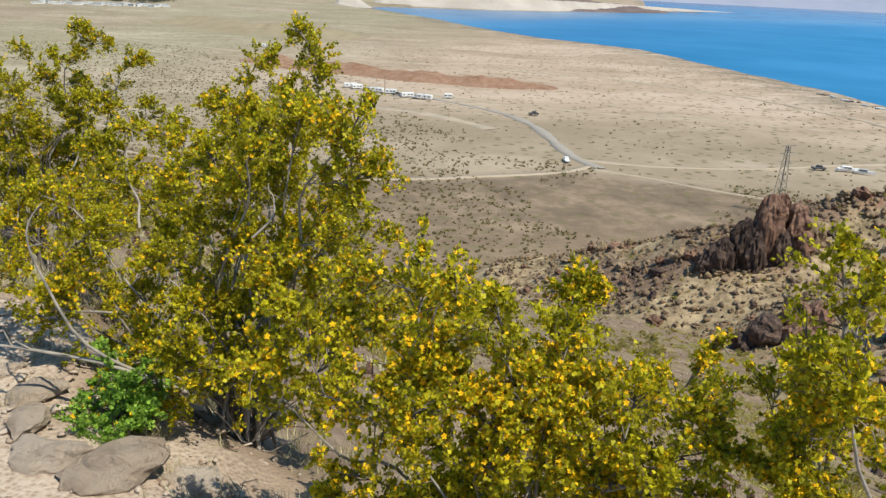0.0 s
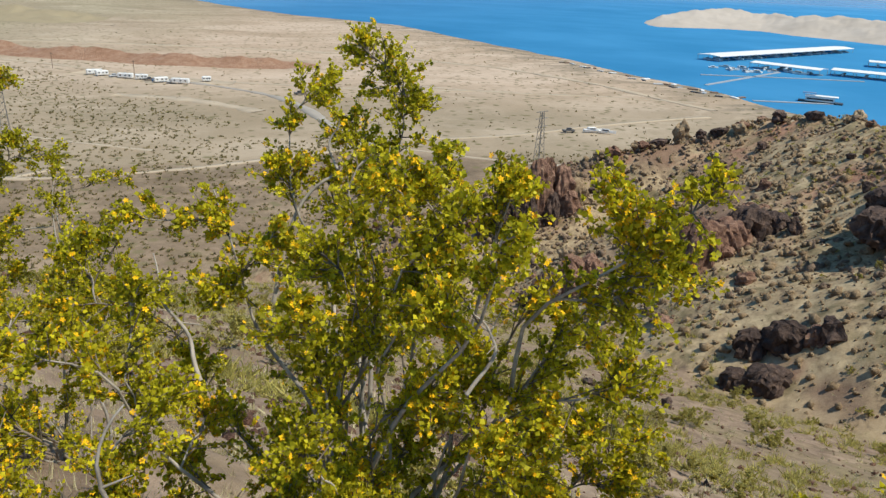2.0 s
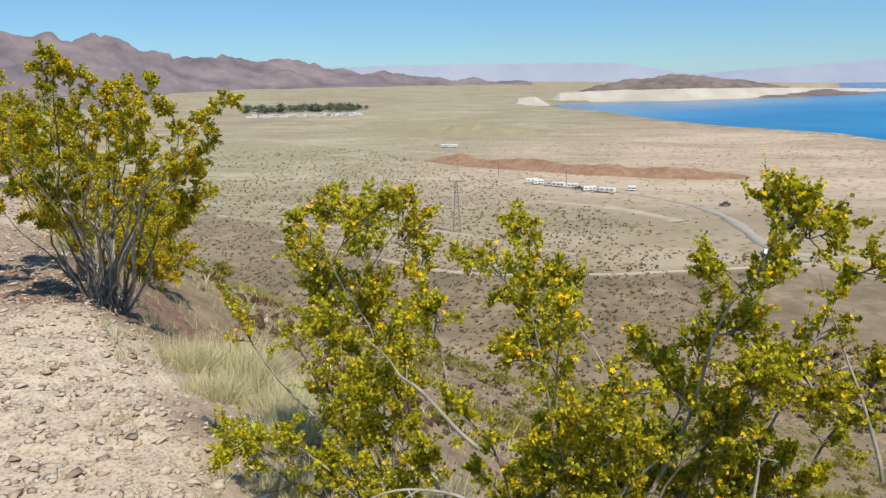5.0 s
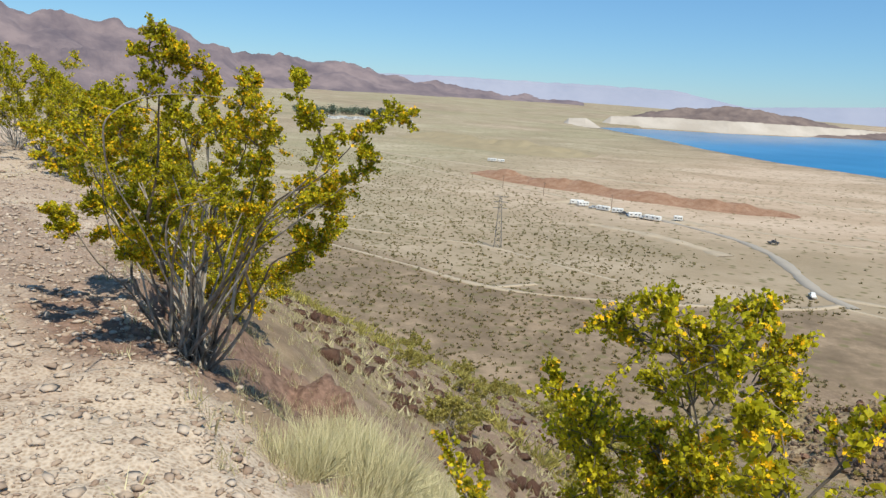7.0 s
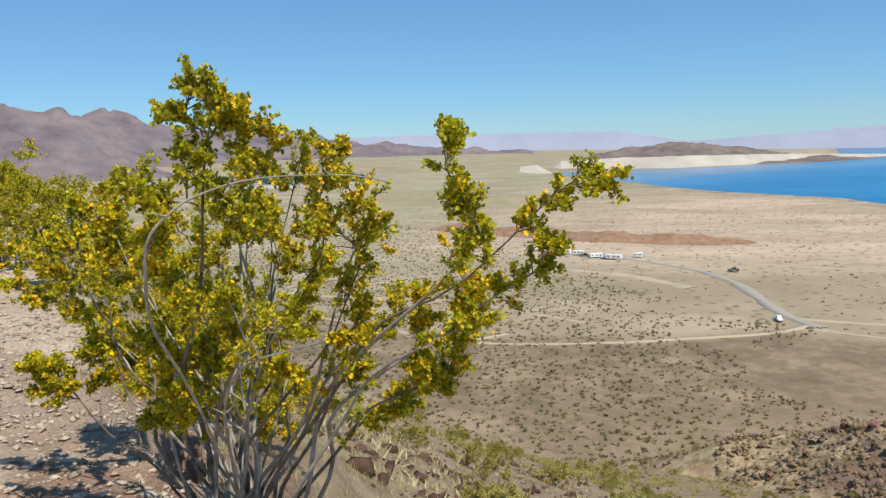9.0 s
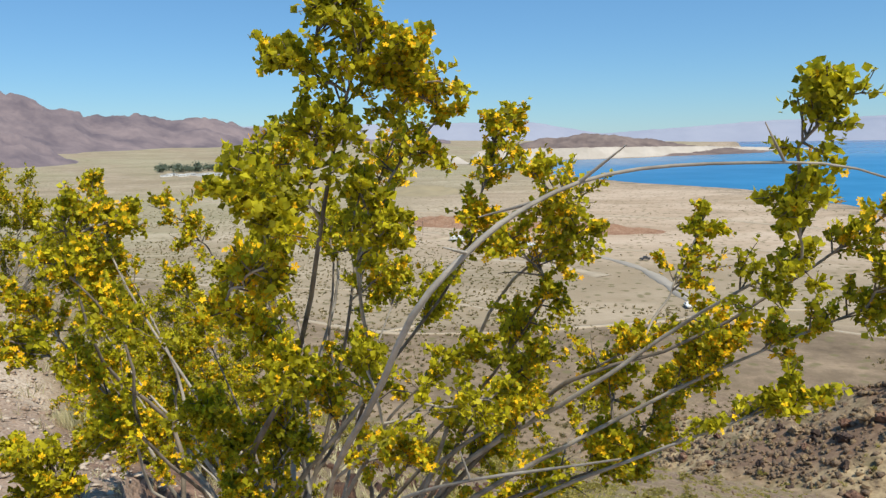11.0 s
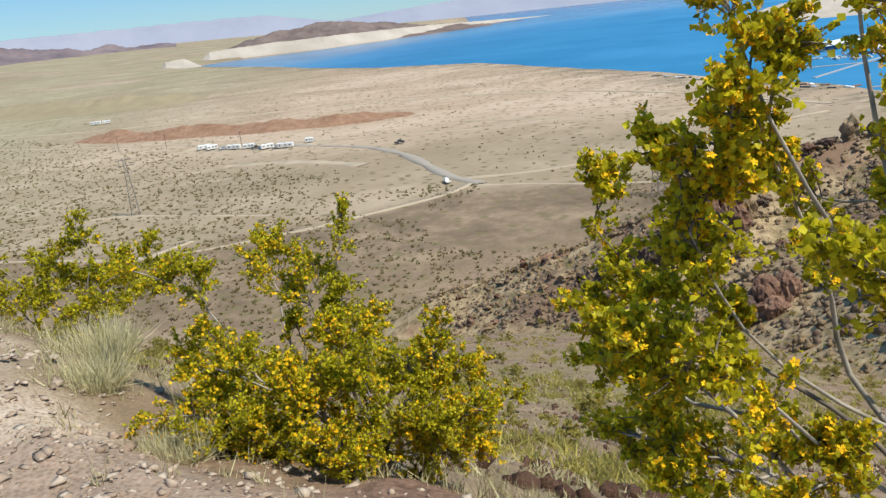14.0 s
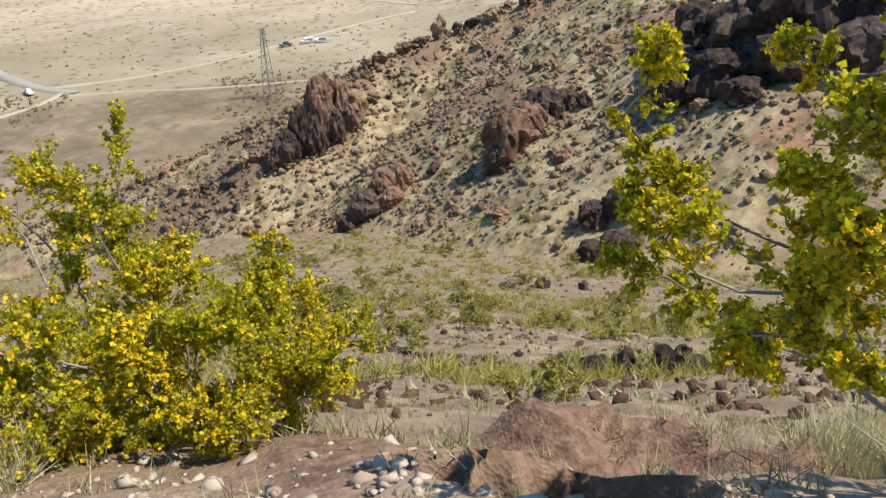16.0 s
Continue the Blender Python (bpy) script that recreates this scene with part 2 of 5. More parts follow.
FAR_RANGE = hazed_distance_material("hazed_far_hills", (0.20, 0.19, 0.22), (0.25, 0.235, 0.26), 0.002, (0.32, 0.46, 0.70), 0.42)
# Island and shores get a weaker bluish emission, again painted haze.
ISLAND = hazed_distance_material("hazed_island_rock", (0.10, 0.072, 0.062), (0.20, 0.15, 0.125), 0.02, (0.26, 0.26, 0.34), 0.16)
SHORE = hazed_distance_material("hazed_pale_shore_band", (0.40, 0.345, 0.29), (0.50, 0.44, 0.38), 0.01, (0.3, 0.3, 0.34), 0.06)


# ---- helpers for meshes ----
def mesh(name, verts, faces, material, smooth=False):
    me = bpy.data.meshes.new(name)
    verts = np.asarray(verts, dtype=np.float32).reshape(-1, 3)
    sizes = [len(f) for f in faces] if not isinstance(faces, np.ndarray) else [faces.shape[1]] * len(faces)
    loops = np.concatenate([np.asarray(f) for f in faces]) if not isinstance(faces, np.ndarray) else faces.ravel()
    me.vertices.add(len(verts))
    me.vertices.foreach_set("co", verts.ravel())
    me.loops.add(len(loops))
    me.loops.foreach_set("vertex_index", loops.astype(np.int32))
    me.polygons.add(len(sizes))
    starts = np.concatenate(([0], np.cumsum(sizes)[:-1])).astype(np.int32)
    me.polygons.foreach_set("loop_start", starts)
    me.update(calc_edges=True)
    me.validate()
    if smooth:
        me.polygons.foreach_set("use_smooth", [True] * len(me.polygons))
    me.materials.append(material)
    return me


def part_mesh(name, me, parent, label="", kind=""):
    ob = new(name, me)
    ob.parent = parent
    return tagged(ob, label, kind=kind)


def part(name, bm, material, parent, label=""):
    me = bpy.data.meshes.new(name)
    bm.to_mesh(me)
    bm.free()
    me.materials.append(material)
    return part_mesh(name, me, parent, label)


def thing(name, m, label, category, group="", kind=""):
    ob = new(name)
    ob.matrix_basis = m
    return tagged(ob, label, category, group, kind)


def box(bm, x0, y0, z0, x1, y1, z1, bevel=0.0):
    made = bmesh.ops.create_cube(bm, size=1)["verts"]
    bmesh.ops.transform(bm, matrix=Matrix.Translation(((x0 + x1) / 2, (y0 + y1) / 2, (z0 + z1) / 2)) @ Matrix.Diagonal((x1 - x0, y1 - y0, z1 - z0, 1)), verts=made)
    if bevel:
        edges = list({e for v in made for e in v.link_edges})
        bmesh.ops.bevel(bm, geom=edges, offset=bevel, segments=1, affect="EDGES")
    return made


TABLE = np.random.default_rng(11).random((256, 256))


def value_noise(x, y):
    x, y = np.asarray(x, float), np.asarray(y, float)
    i, j = np.floor(x).astype(int), np.floor(y).astype(int)
    u, v = x - i, y - j
    u, v = u * u * (3 - 2 * u), v * v * (3 - 2 * v)
    a, b = TABLE[i % 256, j % 256], TABLE[(i + 1) % 256, j % 256]
    c, d = TABLE[i % 256, (j + 1) % 256], TABLE[(i + 1) % 256, (j + 1) % 256]
    return (a * (1 - u) + b * u) * (1 - v) + (c * (1 - u) + d * u) * v - 0.5


def fractal(x, y, scale, octaves=4):
    total, amp = 0, 1.0
    for k in range(octaves):
        total = total + amp * value_noise(np.asarray(x) * scale + 17.3 * k, np.asarray(y) * scale - 9.1 * k)
        scale, amp = scale * 2.03, amp * 0.5
    return total


# ---- the lie of the land ----
LAKE_Z = -70.0
CREST = [(-17, 136, -46.5), (-1, 131.5, -40.4), (12, 125, -34.5), (17, 120, -31.8), (29, 122, -27), (41, 124, -24), (49, 123.4, -22), (55, 122.7, -19.5), (62, 110, -16.2), (61, 86, -13.8), (60, 58, -11), (78, 28, -5), (120, -20, 4)]
PROFILE = [(-120, 5), (-40, 1.6), (-12, 0.5), (-4, 0.2), (-1, 0.12), (-0.1, 0.0), (0.5, -0.3), (1.4, -1.1), (3.6, -2.9), (9.4, -6.8), (27, -16.5), (55, -28.5), (85, -39), (120, -53), (165, -69), (200, LAKE_Z + 0.6)]
SHORELINE = [(-640, 1830), (-660, 1720), (-616, 1671), (-406, 1404), (-261, 1192), (-168, 1088), (-26, 984), (88, 758), (129, 678), (158, 595), (185, 543), (208, 499), (216, 449), (262, 370), (380, 250), (700, 60), (2000, -900), (4800, -1500), (4800, 4600), (330, 4640), (-150, 4600), (-60, 2600), (-170, 2347), (-300, 2080), (-431, 1965)]


def edge_distance(x, y):
    along = np.clip(-0.868 * x + 0.498 * y - 16, 0, 400)
    return 0.498 * x + 0.868 * y - 3.3 + 0.5 * fractal(x, y, 0.45, 3) + 0.006 * along ** 2


def lake_distance(x, y):
    """Metres from the shoreline, negative on the water."""
    best = np.full(np.shape(x), 1e9)
    inside = np.zeros(np.shape(x), bool)
    for (ax, ay), (bx, by) in zip(SHORELINE, SHORELINE[1:] + SHORELINE[:1]):
        dx, dy = bx - ax, by - ay
        u = np.clip(((x - ax) * dx + (y - ay) * dy) / (dx * dx + dy * dy), 0, 1)
        best = np.minimum(best, np.hypot(x - ax - u * dx, y - ay - u * dy))
        if by != ay:
            inside ^= ((ay > y) != (by > y)) & (x < ax + (y - ay) / dy * dx)
    return np.where(inside, -best, best)


def land(x, y):
    """Height and the shares of trail, spur and plain at each place."""
    x, y = np.asarray(x, float), np.asarray(y, float)
    q = edge_distance(x, y)
    base = np.interp(q, [p[0] for p in PROFILE], [p[1] for p in PROFILE])
    spur = np.full(np.shape(x), -1e9)
    for (ax, ay, az), (bx, by, bz) in zip(CREST, CREST[1:]):
        dx, dy = bx - ax, by - ay
        u = np.clip(((x - ax) * dx + (y - ay) * dy) / (dx * dx + dy * dy), 0, 1)
        d = np.hypot(x - ax - u * dx, y - ay - u * dy)
        spur = np.maximum(spur, az + u * (bz - az) - 0.56 * d)
    rough = np.clip((q - 1) / 30, 0, 1)
    spur = spur + 2.4 * fractal(x, y, 0.09, 5)
    base = base + rough * 1.6 * fractal(x, y, 0.05, 5) * np.clip((LAKE_Z + 60 - base) / -8 + 1, 0.15, 1)
    h = np.maximum(np.maximum(base, spur), LAKE_Z + 0.6)
    shore = lake_distance(x, y) + 9 * fractal(x, y, 0.02, 4)
    far = np.clip((np.hypot(x, y) - 150) / 150, 0, 1)
    relief = 0.5 + 0.9 * fractal(x, y, 0.011, 4) + 0.02 * np.clip(-x - 250, 0, 2500) * np.clip((np.hypot(x, y) - 500) / 2500, 0, 1)
    flat = np.clip((LAKE_Z + 9 - h) / 6, 0, 1)
    h = np.where(flat > 0, h + far * flat * relief, h)
    h = np.where(shore < 60, np.minimum(h, LAKE_Z + np.clip(shore * 0.03, -6, 2.0)), h)
    near = np.exp(-np.hypot(x + 4, y - 6) ** 2 / 3000)
    h = h + near * (0.07 * fractal(x, y, 1.3, 4) + 0.05 * fractal(x, y, 5.0, 3))
    deep, wide = (x + 6.6) * 0.62 + (y - 9.1) * 0.79, (x + 6.6) * 0.79 - (y - 9.1) * 0.62
    shelf = np.clip(2.2 - 2.2 * np.hypot(deep / 0.5, wide / 1.1) + 0.6 * fractal(x, y, 2.0, 3), 0, 1)
    h = np.where(shelf > 0, np.maximum(h, h * (1 - shelf) + shelf * (-1.0 + 0.3 * fractal(x, y, 3.5, 4))), h)
    across, aside = (x + 7.49) * 0.41 + (y - 8.20) * 0.91, (x + 7.49) * 0.91 - (y - 8.20) * 0.41
    pit = np.clip(2.6 - 2.6 * np.hypot(aside / 0.42, across / 0.3) + 0.7 * fractal(x, y, 4.0, 3), 0, 1)
    h = h - 1.1 * pit
    trail = np.clip(0.5 - (q - 0.15 + 0.7 * fractal(x, y, 1.6, 3)) / 0.5, 0, 1)
    # bare red soil round the foot of the tall bush and in patches on the spur
    soil = np.clip(1.6 - np.hypot((x + 6.75) / 1.0, (y - 7.35) / 0.6) + 1.4 * fractal(x, y, 1.5, 3), 0, 0.9)
    soil = np.maximum(soil, np.clip(1.5 - np.hypot((x + 9.4) / 1.9, (y - 7.9) / 1.2) + 1.8 * fractal(x, y, 1.1, 4), 0, 0.55))
    soil = np.maximum(soil, np.clip(1.7 - np.hypot((x + 7.2) / 0.95, (y - 8.75) / 0.55) + 1.2 * fractal(x, y, 1.7, 3), 0, 0.95))
    soil = np.maximum(soil, np.clip(5 * (fractal(x, y, 0.07, 4) - 0.2), 0, 0.8) * np.clip((spur - base) / 2, 0, 1))
    lowland = flat * np.clip((q - 165 + 60 * fractal(x, y, 0.015, 3)) / 90, 0, 1)
    return h, trail, np.clip((spur - base) / 2 + 0.5, 0, 1) * (1 - flat), lowland, np.maximum(np.maximum(shelf, pit), soil)


def height(x, y):
    return float(land(np.array([x]), np.array([y]))[0][0])


def make_ground():
    rings = np.concatenate(([0], 0.3 * 1.0292 ** np.arange(338)))
    rings = rings[rings < 4900]
    # fine steps ahead of the trail, coarse ones behind it
    turn = np.concatenate((np.linspace(-60, 110, 560, endpoint=False), np.linspace(110, 300, 130, endpoint=False)))
    a = np.radians(90 + turn)
    r, th = np.meshgrid(rings[1:], a, indexing="ij")
    x, y = -4.5 + r * np.cos(th), 5 + r * np.sin(th)
    h, trail, spur, flat, red = land(x, y)
    v = np.stack((x, y, h), -1).reshape(-1, 3)
    k, n = len(rings) - 1, len(a)
    i, j = np.meshgrid(np.arange(k - 1), np.arange(n), indexing="ij")
    j2 = (j + 1) % n
    faces = np.stack((i * n + j, (i + 1) * n + j, (i + 1) * n + j2, i * n + j2), -1).reshape(-1, 4)
    me = mesh("ground", v, faces, GROUND, True)
    bm = bmesh.new()
    bm.from_mesh(me)
    bm.verts.ensure_lookup_table()
    bm.faces.new([bm.verts[m] for m in range(n)])
    bm.to_mesh(me)
    bm.free()
    zone = me.color_attributes.new("zone", "FLOAT_COLOR", "POINT")
    zone.data.foreach_set("color", np.stack((trail, spur, flat, red), -1).astype(np.float32).ravel())
    edge = np.interp(x, (-400, -230, -130, -75, -26, 32, 75, 200), (330, 275, 250, 270, 306, 297, 287, 270)) + 12 * fractal(x, y, 0.03, 3)
    scrubby = np.clip((edge - y) / 12 + 0.5, 0, 1) * np.interp(x, (-260, -100), (0.75, 1))
    pink = np.clip((y - 380) / 120, 0, 1) * np.clip((x + 380) / 200, 0, 1)
    olive = np.clip((-x - 180) / 260, 0, 1) * np.clip(0.6 + 1.6 * fractal(x, y, 0.006, 3), 0, 1)
    strand = np.exp(-(np.maximum(lake_distance(x, y) - 8, 0) / 38) ** 2)
    wash = me.color_attributes.new("wash", "FLOAT_COLOR", "POINT")
    wash.data.foreach_set("color", np.stack((scrubby, pink, olive, strand), -1).astype(np.float32).ravel())
    return tagged(new("ground", me), "pale gravel trail edge above a rocky desert slope and plain", "ground", kind="structure")


make_ground()
lake = mesh("water", [(-700, 60, LAKE_Z), (4850, -1600, LAKE_Z), (4850, 4650, LAKE_Z), (-700, 4650, LAKE_Z), (-700, 60, LAKE_Z - 12), (4850, -1600, LAKE_Z - 12), (4850, 4650, LAKE_Z - 12), (-700, 4650, LAKE_Z - 12)],
            [(0, 1, 2, 3), (7, 6, 5, 4), (0, 4, 5, 1), (1, 5, 6, 2), (2, 6, 7, 3), (3, 7, 4, 0)], WATER)
tagged(new("water", lake), "wide blue lake below the desert plain", "lake", kind="structure")


# ---- distance ----
def ridge(name, label, points, depth, material, jag, seed, foot=-72, category="mountain", soft=0.55):
    """A range whose skyline runs through points of azimuth, distance and height."""
    az, di, he = (np.array([p[k] for p in points], float) for k in range(3))
    t = np.linspace(az[0], az[-1], 420)
    order = np.argsort(az)
    d, hh = np.interp(t, az[order], di[order]), np.interp(t, az[order], he[order])
    steps = np.linspace(-1, 1, 33)
    v = []
    for s in steps:
        rr = d + s * depth
        x, y = -np.sin(np.radians(t)) * rr, np.cos(np.radians(t)) * rr
        fall = 1 - np.abs(s) ** 0.8
        crag = fractal(x, y, 3.2 / depth, 6)
        z = foot + (hh - foot) * fall * (1 + soft * crag * (1 - fall * 0.7)) + jag * fall * fractal(x + seed, y, 9.0 / depth, 4)
        v.append(np.stack((x, y, z), -1))
    v = np.array(v).reshape(-1, 3)
    n, k = len(t), len(steps)
    i, j = np.meshgrid(np.arange(k - 1), np.arange(n - 1), indexing="ij")
    faces = np.stack((i * n + j, i * n + j + 1, (i + 1) * n + j + 1, (i + 1) * n + j), -1).reshape(-1, 4)
    return tagged(new(name, mesh(name, v, faces, material, True)), label, category, kind="structure")


def rise(d, el):
    return 1.6 + d * math.tan(radians(el))


NEAR_RANGE = [(85, 2900, 5.0), (70, 2900, 4.6), (62.4, 2900, 4.1), (60.2, 2900, 3.3), (58.6, 2900, 3.55), (53.7, 3000, 3.3), (51.2, 3100, 2.8), (49, 3200, 2.3), (47.9, 3200, 2.25), (46.8, 3300, 1.65), (44, 3400, 1.65), (42, 3500, 1.2), (39.5, 3500, 1.38), (37, 3600, 0.6), (33.4, 3700, 0.45), (30, 3800, -0.1), (26, 3900, -0.4), (22, 3900, -0.7)]
ridge("backdrop_mountains", "rugged brown-purple desert mountains with haze painted in", [(a, d, rise(d, e)) for a, d, e in NEAR_RANGE], 700, MOUNTAIN, 34, 3.0, soft=0.6)
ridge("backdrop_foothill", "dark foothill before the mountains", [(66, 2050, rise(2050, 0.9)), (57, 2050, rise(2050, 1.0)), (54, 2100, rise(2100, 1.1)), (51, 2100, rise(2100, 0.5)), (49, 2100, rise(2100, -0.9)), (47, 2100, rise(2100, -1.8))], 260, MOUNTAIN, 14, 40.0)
ridge("backdrop_far_hills", "pale far hills with blue haze painted in", [(45, 4700, rise(4700, 0.7)), (30, 4700, rise(4700, 0.8)), (24, 4700, rise(4700, 0.75)), (16, 4700, rise(4700, 0.7)), (11, 4700, rise(4700, -0.2)), (5.5, 4700, rise(4700, 0.15)), (0, 4700, rise(4700, 0.5)), (-5.4, 4700, rise(4700, 0.6)), (-13, 4700, rise(4700, 0.9)), (-30, 4700, rise(4700, 1.2)), (-60, 4700, rise(4700, 2.0))], 180, FAR_RANGE, 2, 8.0, soft=0.15)
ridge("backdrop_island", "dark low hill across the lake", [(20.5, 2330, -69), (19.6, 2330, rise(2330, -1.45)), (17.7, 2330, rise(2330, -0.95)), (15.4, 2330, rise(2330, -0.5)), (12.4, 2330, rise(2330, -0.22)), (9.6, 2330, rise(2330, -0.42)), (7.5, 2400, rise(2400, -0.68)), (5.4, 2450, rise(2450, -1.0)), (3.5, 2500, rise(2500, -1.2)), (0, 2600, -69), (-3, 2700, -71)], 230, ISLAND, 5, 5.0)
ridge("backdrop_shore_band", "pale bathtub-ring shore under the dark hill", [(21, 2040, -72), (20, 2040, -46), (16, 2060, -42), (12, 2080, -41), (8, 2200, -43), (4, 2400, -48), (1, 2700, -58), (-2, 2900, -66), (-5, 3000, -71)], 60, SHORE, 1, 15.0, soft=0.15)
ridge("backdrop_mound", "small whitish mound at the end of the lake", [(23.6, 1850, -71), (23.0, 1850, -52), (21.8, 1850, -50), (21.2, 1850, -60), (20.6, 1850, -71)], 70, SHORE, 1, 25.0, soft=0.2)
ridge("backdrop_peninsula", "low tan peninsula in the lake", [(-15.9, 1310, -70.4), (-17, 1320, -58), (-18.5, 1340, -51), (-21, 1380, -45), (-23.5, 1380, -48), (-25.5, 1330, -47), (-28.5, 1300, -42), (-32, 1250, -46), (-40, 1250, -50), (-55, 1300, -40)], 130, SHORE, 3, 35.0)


# ---- plants ----
class Heap(list):
    """Blocks of vertices, with their running count."""
    total = 0

    def add(self, block):
        self.append(block)
        self.total += len(block)


def tube(points, radii, sides, verts, faces):
    p = np.asarray(points, float)
    t = np.gradient(p, axis=0)
    t /= np.linalg.norm(t, axis=1)[:, None] + 1e-9
    ref = np.array((0.31, 0.87, 0.38)) if abs(t[0, 2]) > 0.5 else np.array((0.0, 0.1, 1.0))
    a = np.cross(t, ref)
    a /= np.linalg.norm(a, axis=1)[:, None] + 1e-9
    b = np.cross(t, a)
    start = verts.total
    ang = np.arange(sides) * 2 * math.pi / sides
    ring = p[:, None, :] + np.asarray(radii)[:, None, None] * (np.cos(ang)[None, :, None] * a[:, None, :] + np.sin(ang)[None, :, None] * b[:, None, :])
    verts.add(ring.reshape(-1, 3))
    i, j = np.meshgrid(np.arange(len(p) - 1), np.arange(sides), indexing="ij")
    j2 = (j + 1) % sides
    faces.append(start + np.stack((i * sides + j, i * sides + j2, (i + 1) * sides + j2, (i + 1) * sides + j), -1).reshape(-1, 4))


def unit(v):
    return v / (np.linalg.norm(v, axis=-1, keepdims=True) + 1e-9)


def leaf_cloud(at, along, size, rng, wide=0.5):
    """Small folded leaves at the given places, leaning along their twigs."""
    n = len(at)
    tip = unit(along * 0.5 + rng.normal(0, 0.7, (n, 3)) + np.array((0, 0, 0.25)))
    side = unit(np.cross(tip, rng.normal(0, 1, (n, 3))))
    up = np.cross(side, tip)
    length = (size * rng.uniform(0.65, 1.3, n))[:, None]
    v = np.stack((at, at + tip * length * 0.5 + side * length * wide + up * length * 0.18, at + tip * length, at + tip * length * 0.5 - side * length * wide + up * length * 0.18), 1).reshape(-1, 3)
    k = np.arange(n)[:, None] * 4
    f = np.concatenate((k + np.array((0, 1, 2)), k + np.array((0, 2, 3))), 0)
    return v, f


def flower_cloud(at, size, rng):
    n = len(at)
    face = unit(rng.normal(0, 0.6, (n, 3)) + np.array((0.3, -0.5, 0.5)))
    a = unit(np.cross(face, rng.normal(0, 1, (n, 3))))
    b = np.cross(face, a)
    s = (size * rng.uniform(0.7, 1.25, n))[:, None]
    vs, fs = [], []
    for k in range(5):
        c, w = 2 * math.pi * k / 5, 0.5
        d0 = math.cos(c - w) * a + math.sin(c - w) * b
        d1 = math.cos(c) * a + math.sin(c) * b
        d2 = math.cos(c + w) * a + math.sin(c + w) * b
        vs.append(np.stack((at, at + s * 0.7 * d0 + face * s * 0.2, at + s * d1 + face * s * 0.1, at + s * 0.7 * d2 + face * s * 0.2), 1))
    v = np.stack(vs, 1).reshape(-1, 3)
    k = np.arange(n * 5)[:, None] * 4
    f = np.concatenate((k + np.array((0, 1, 2)), k + np.array((0, 2, 3))), 0)
    return v, f


def bough(p0, p1, rng, steps, rise=0.85, wander=0.045):
    """A smooth, slightly crooked line from one point to another, steep at first."""
    u = np.linspace(0, 1, 7)
    way = p1 - p0
    path = p0 + np.stack((way[0] * u ** 1.2, way[1] * u ** 1.2, way[2] * u ** rise), -1)
    path = path + rng.normal(0, wander * np.linalg.norm(way), (7, 3)) * np.minimum(1, 3 * u * (1.2 - u))[:, None] * (u < 1)[:, None]
    fine = np.linspace(0, 1, steps)
    path = np.stack([np.interp(fine, u, path[:, c]) for c in range(3)], -1)
    for k in range(2):
        path[1:-1] = (path[:-2] + 2 * path[1:-1] + path[2:]) / 4
    return path


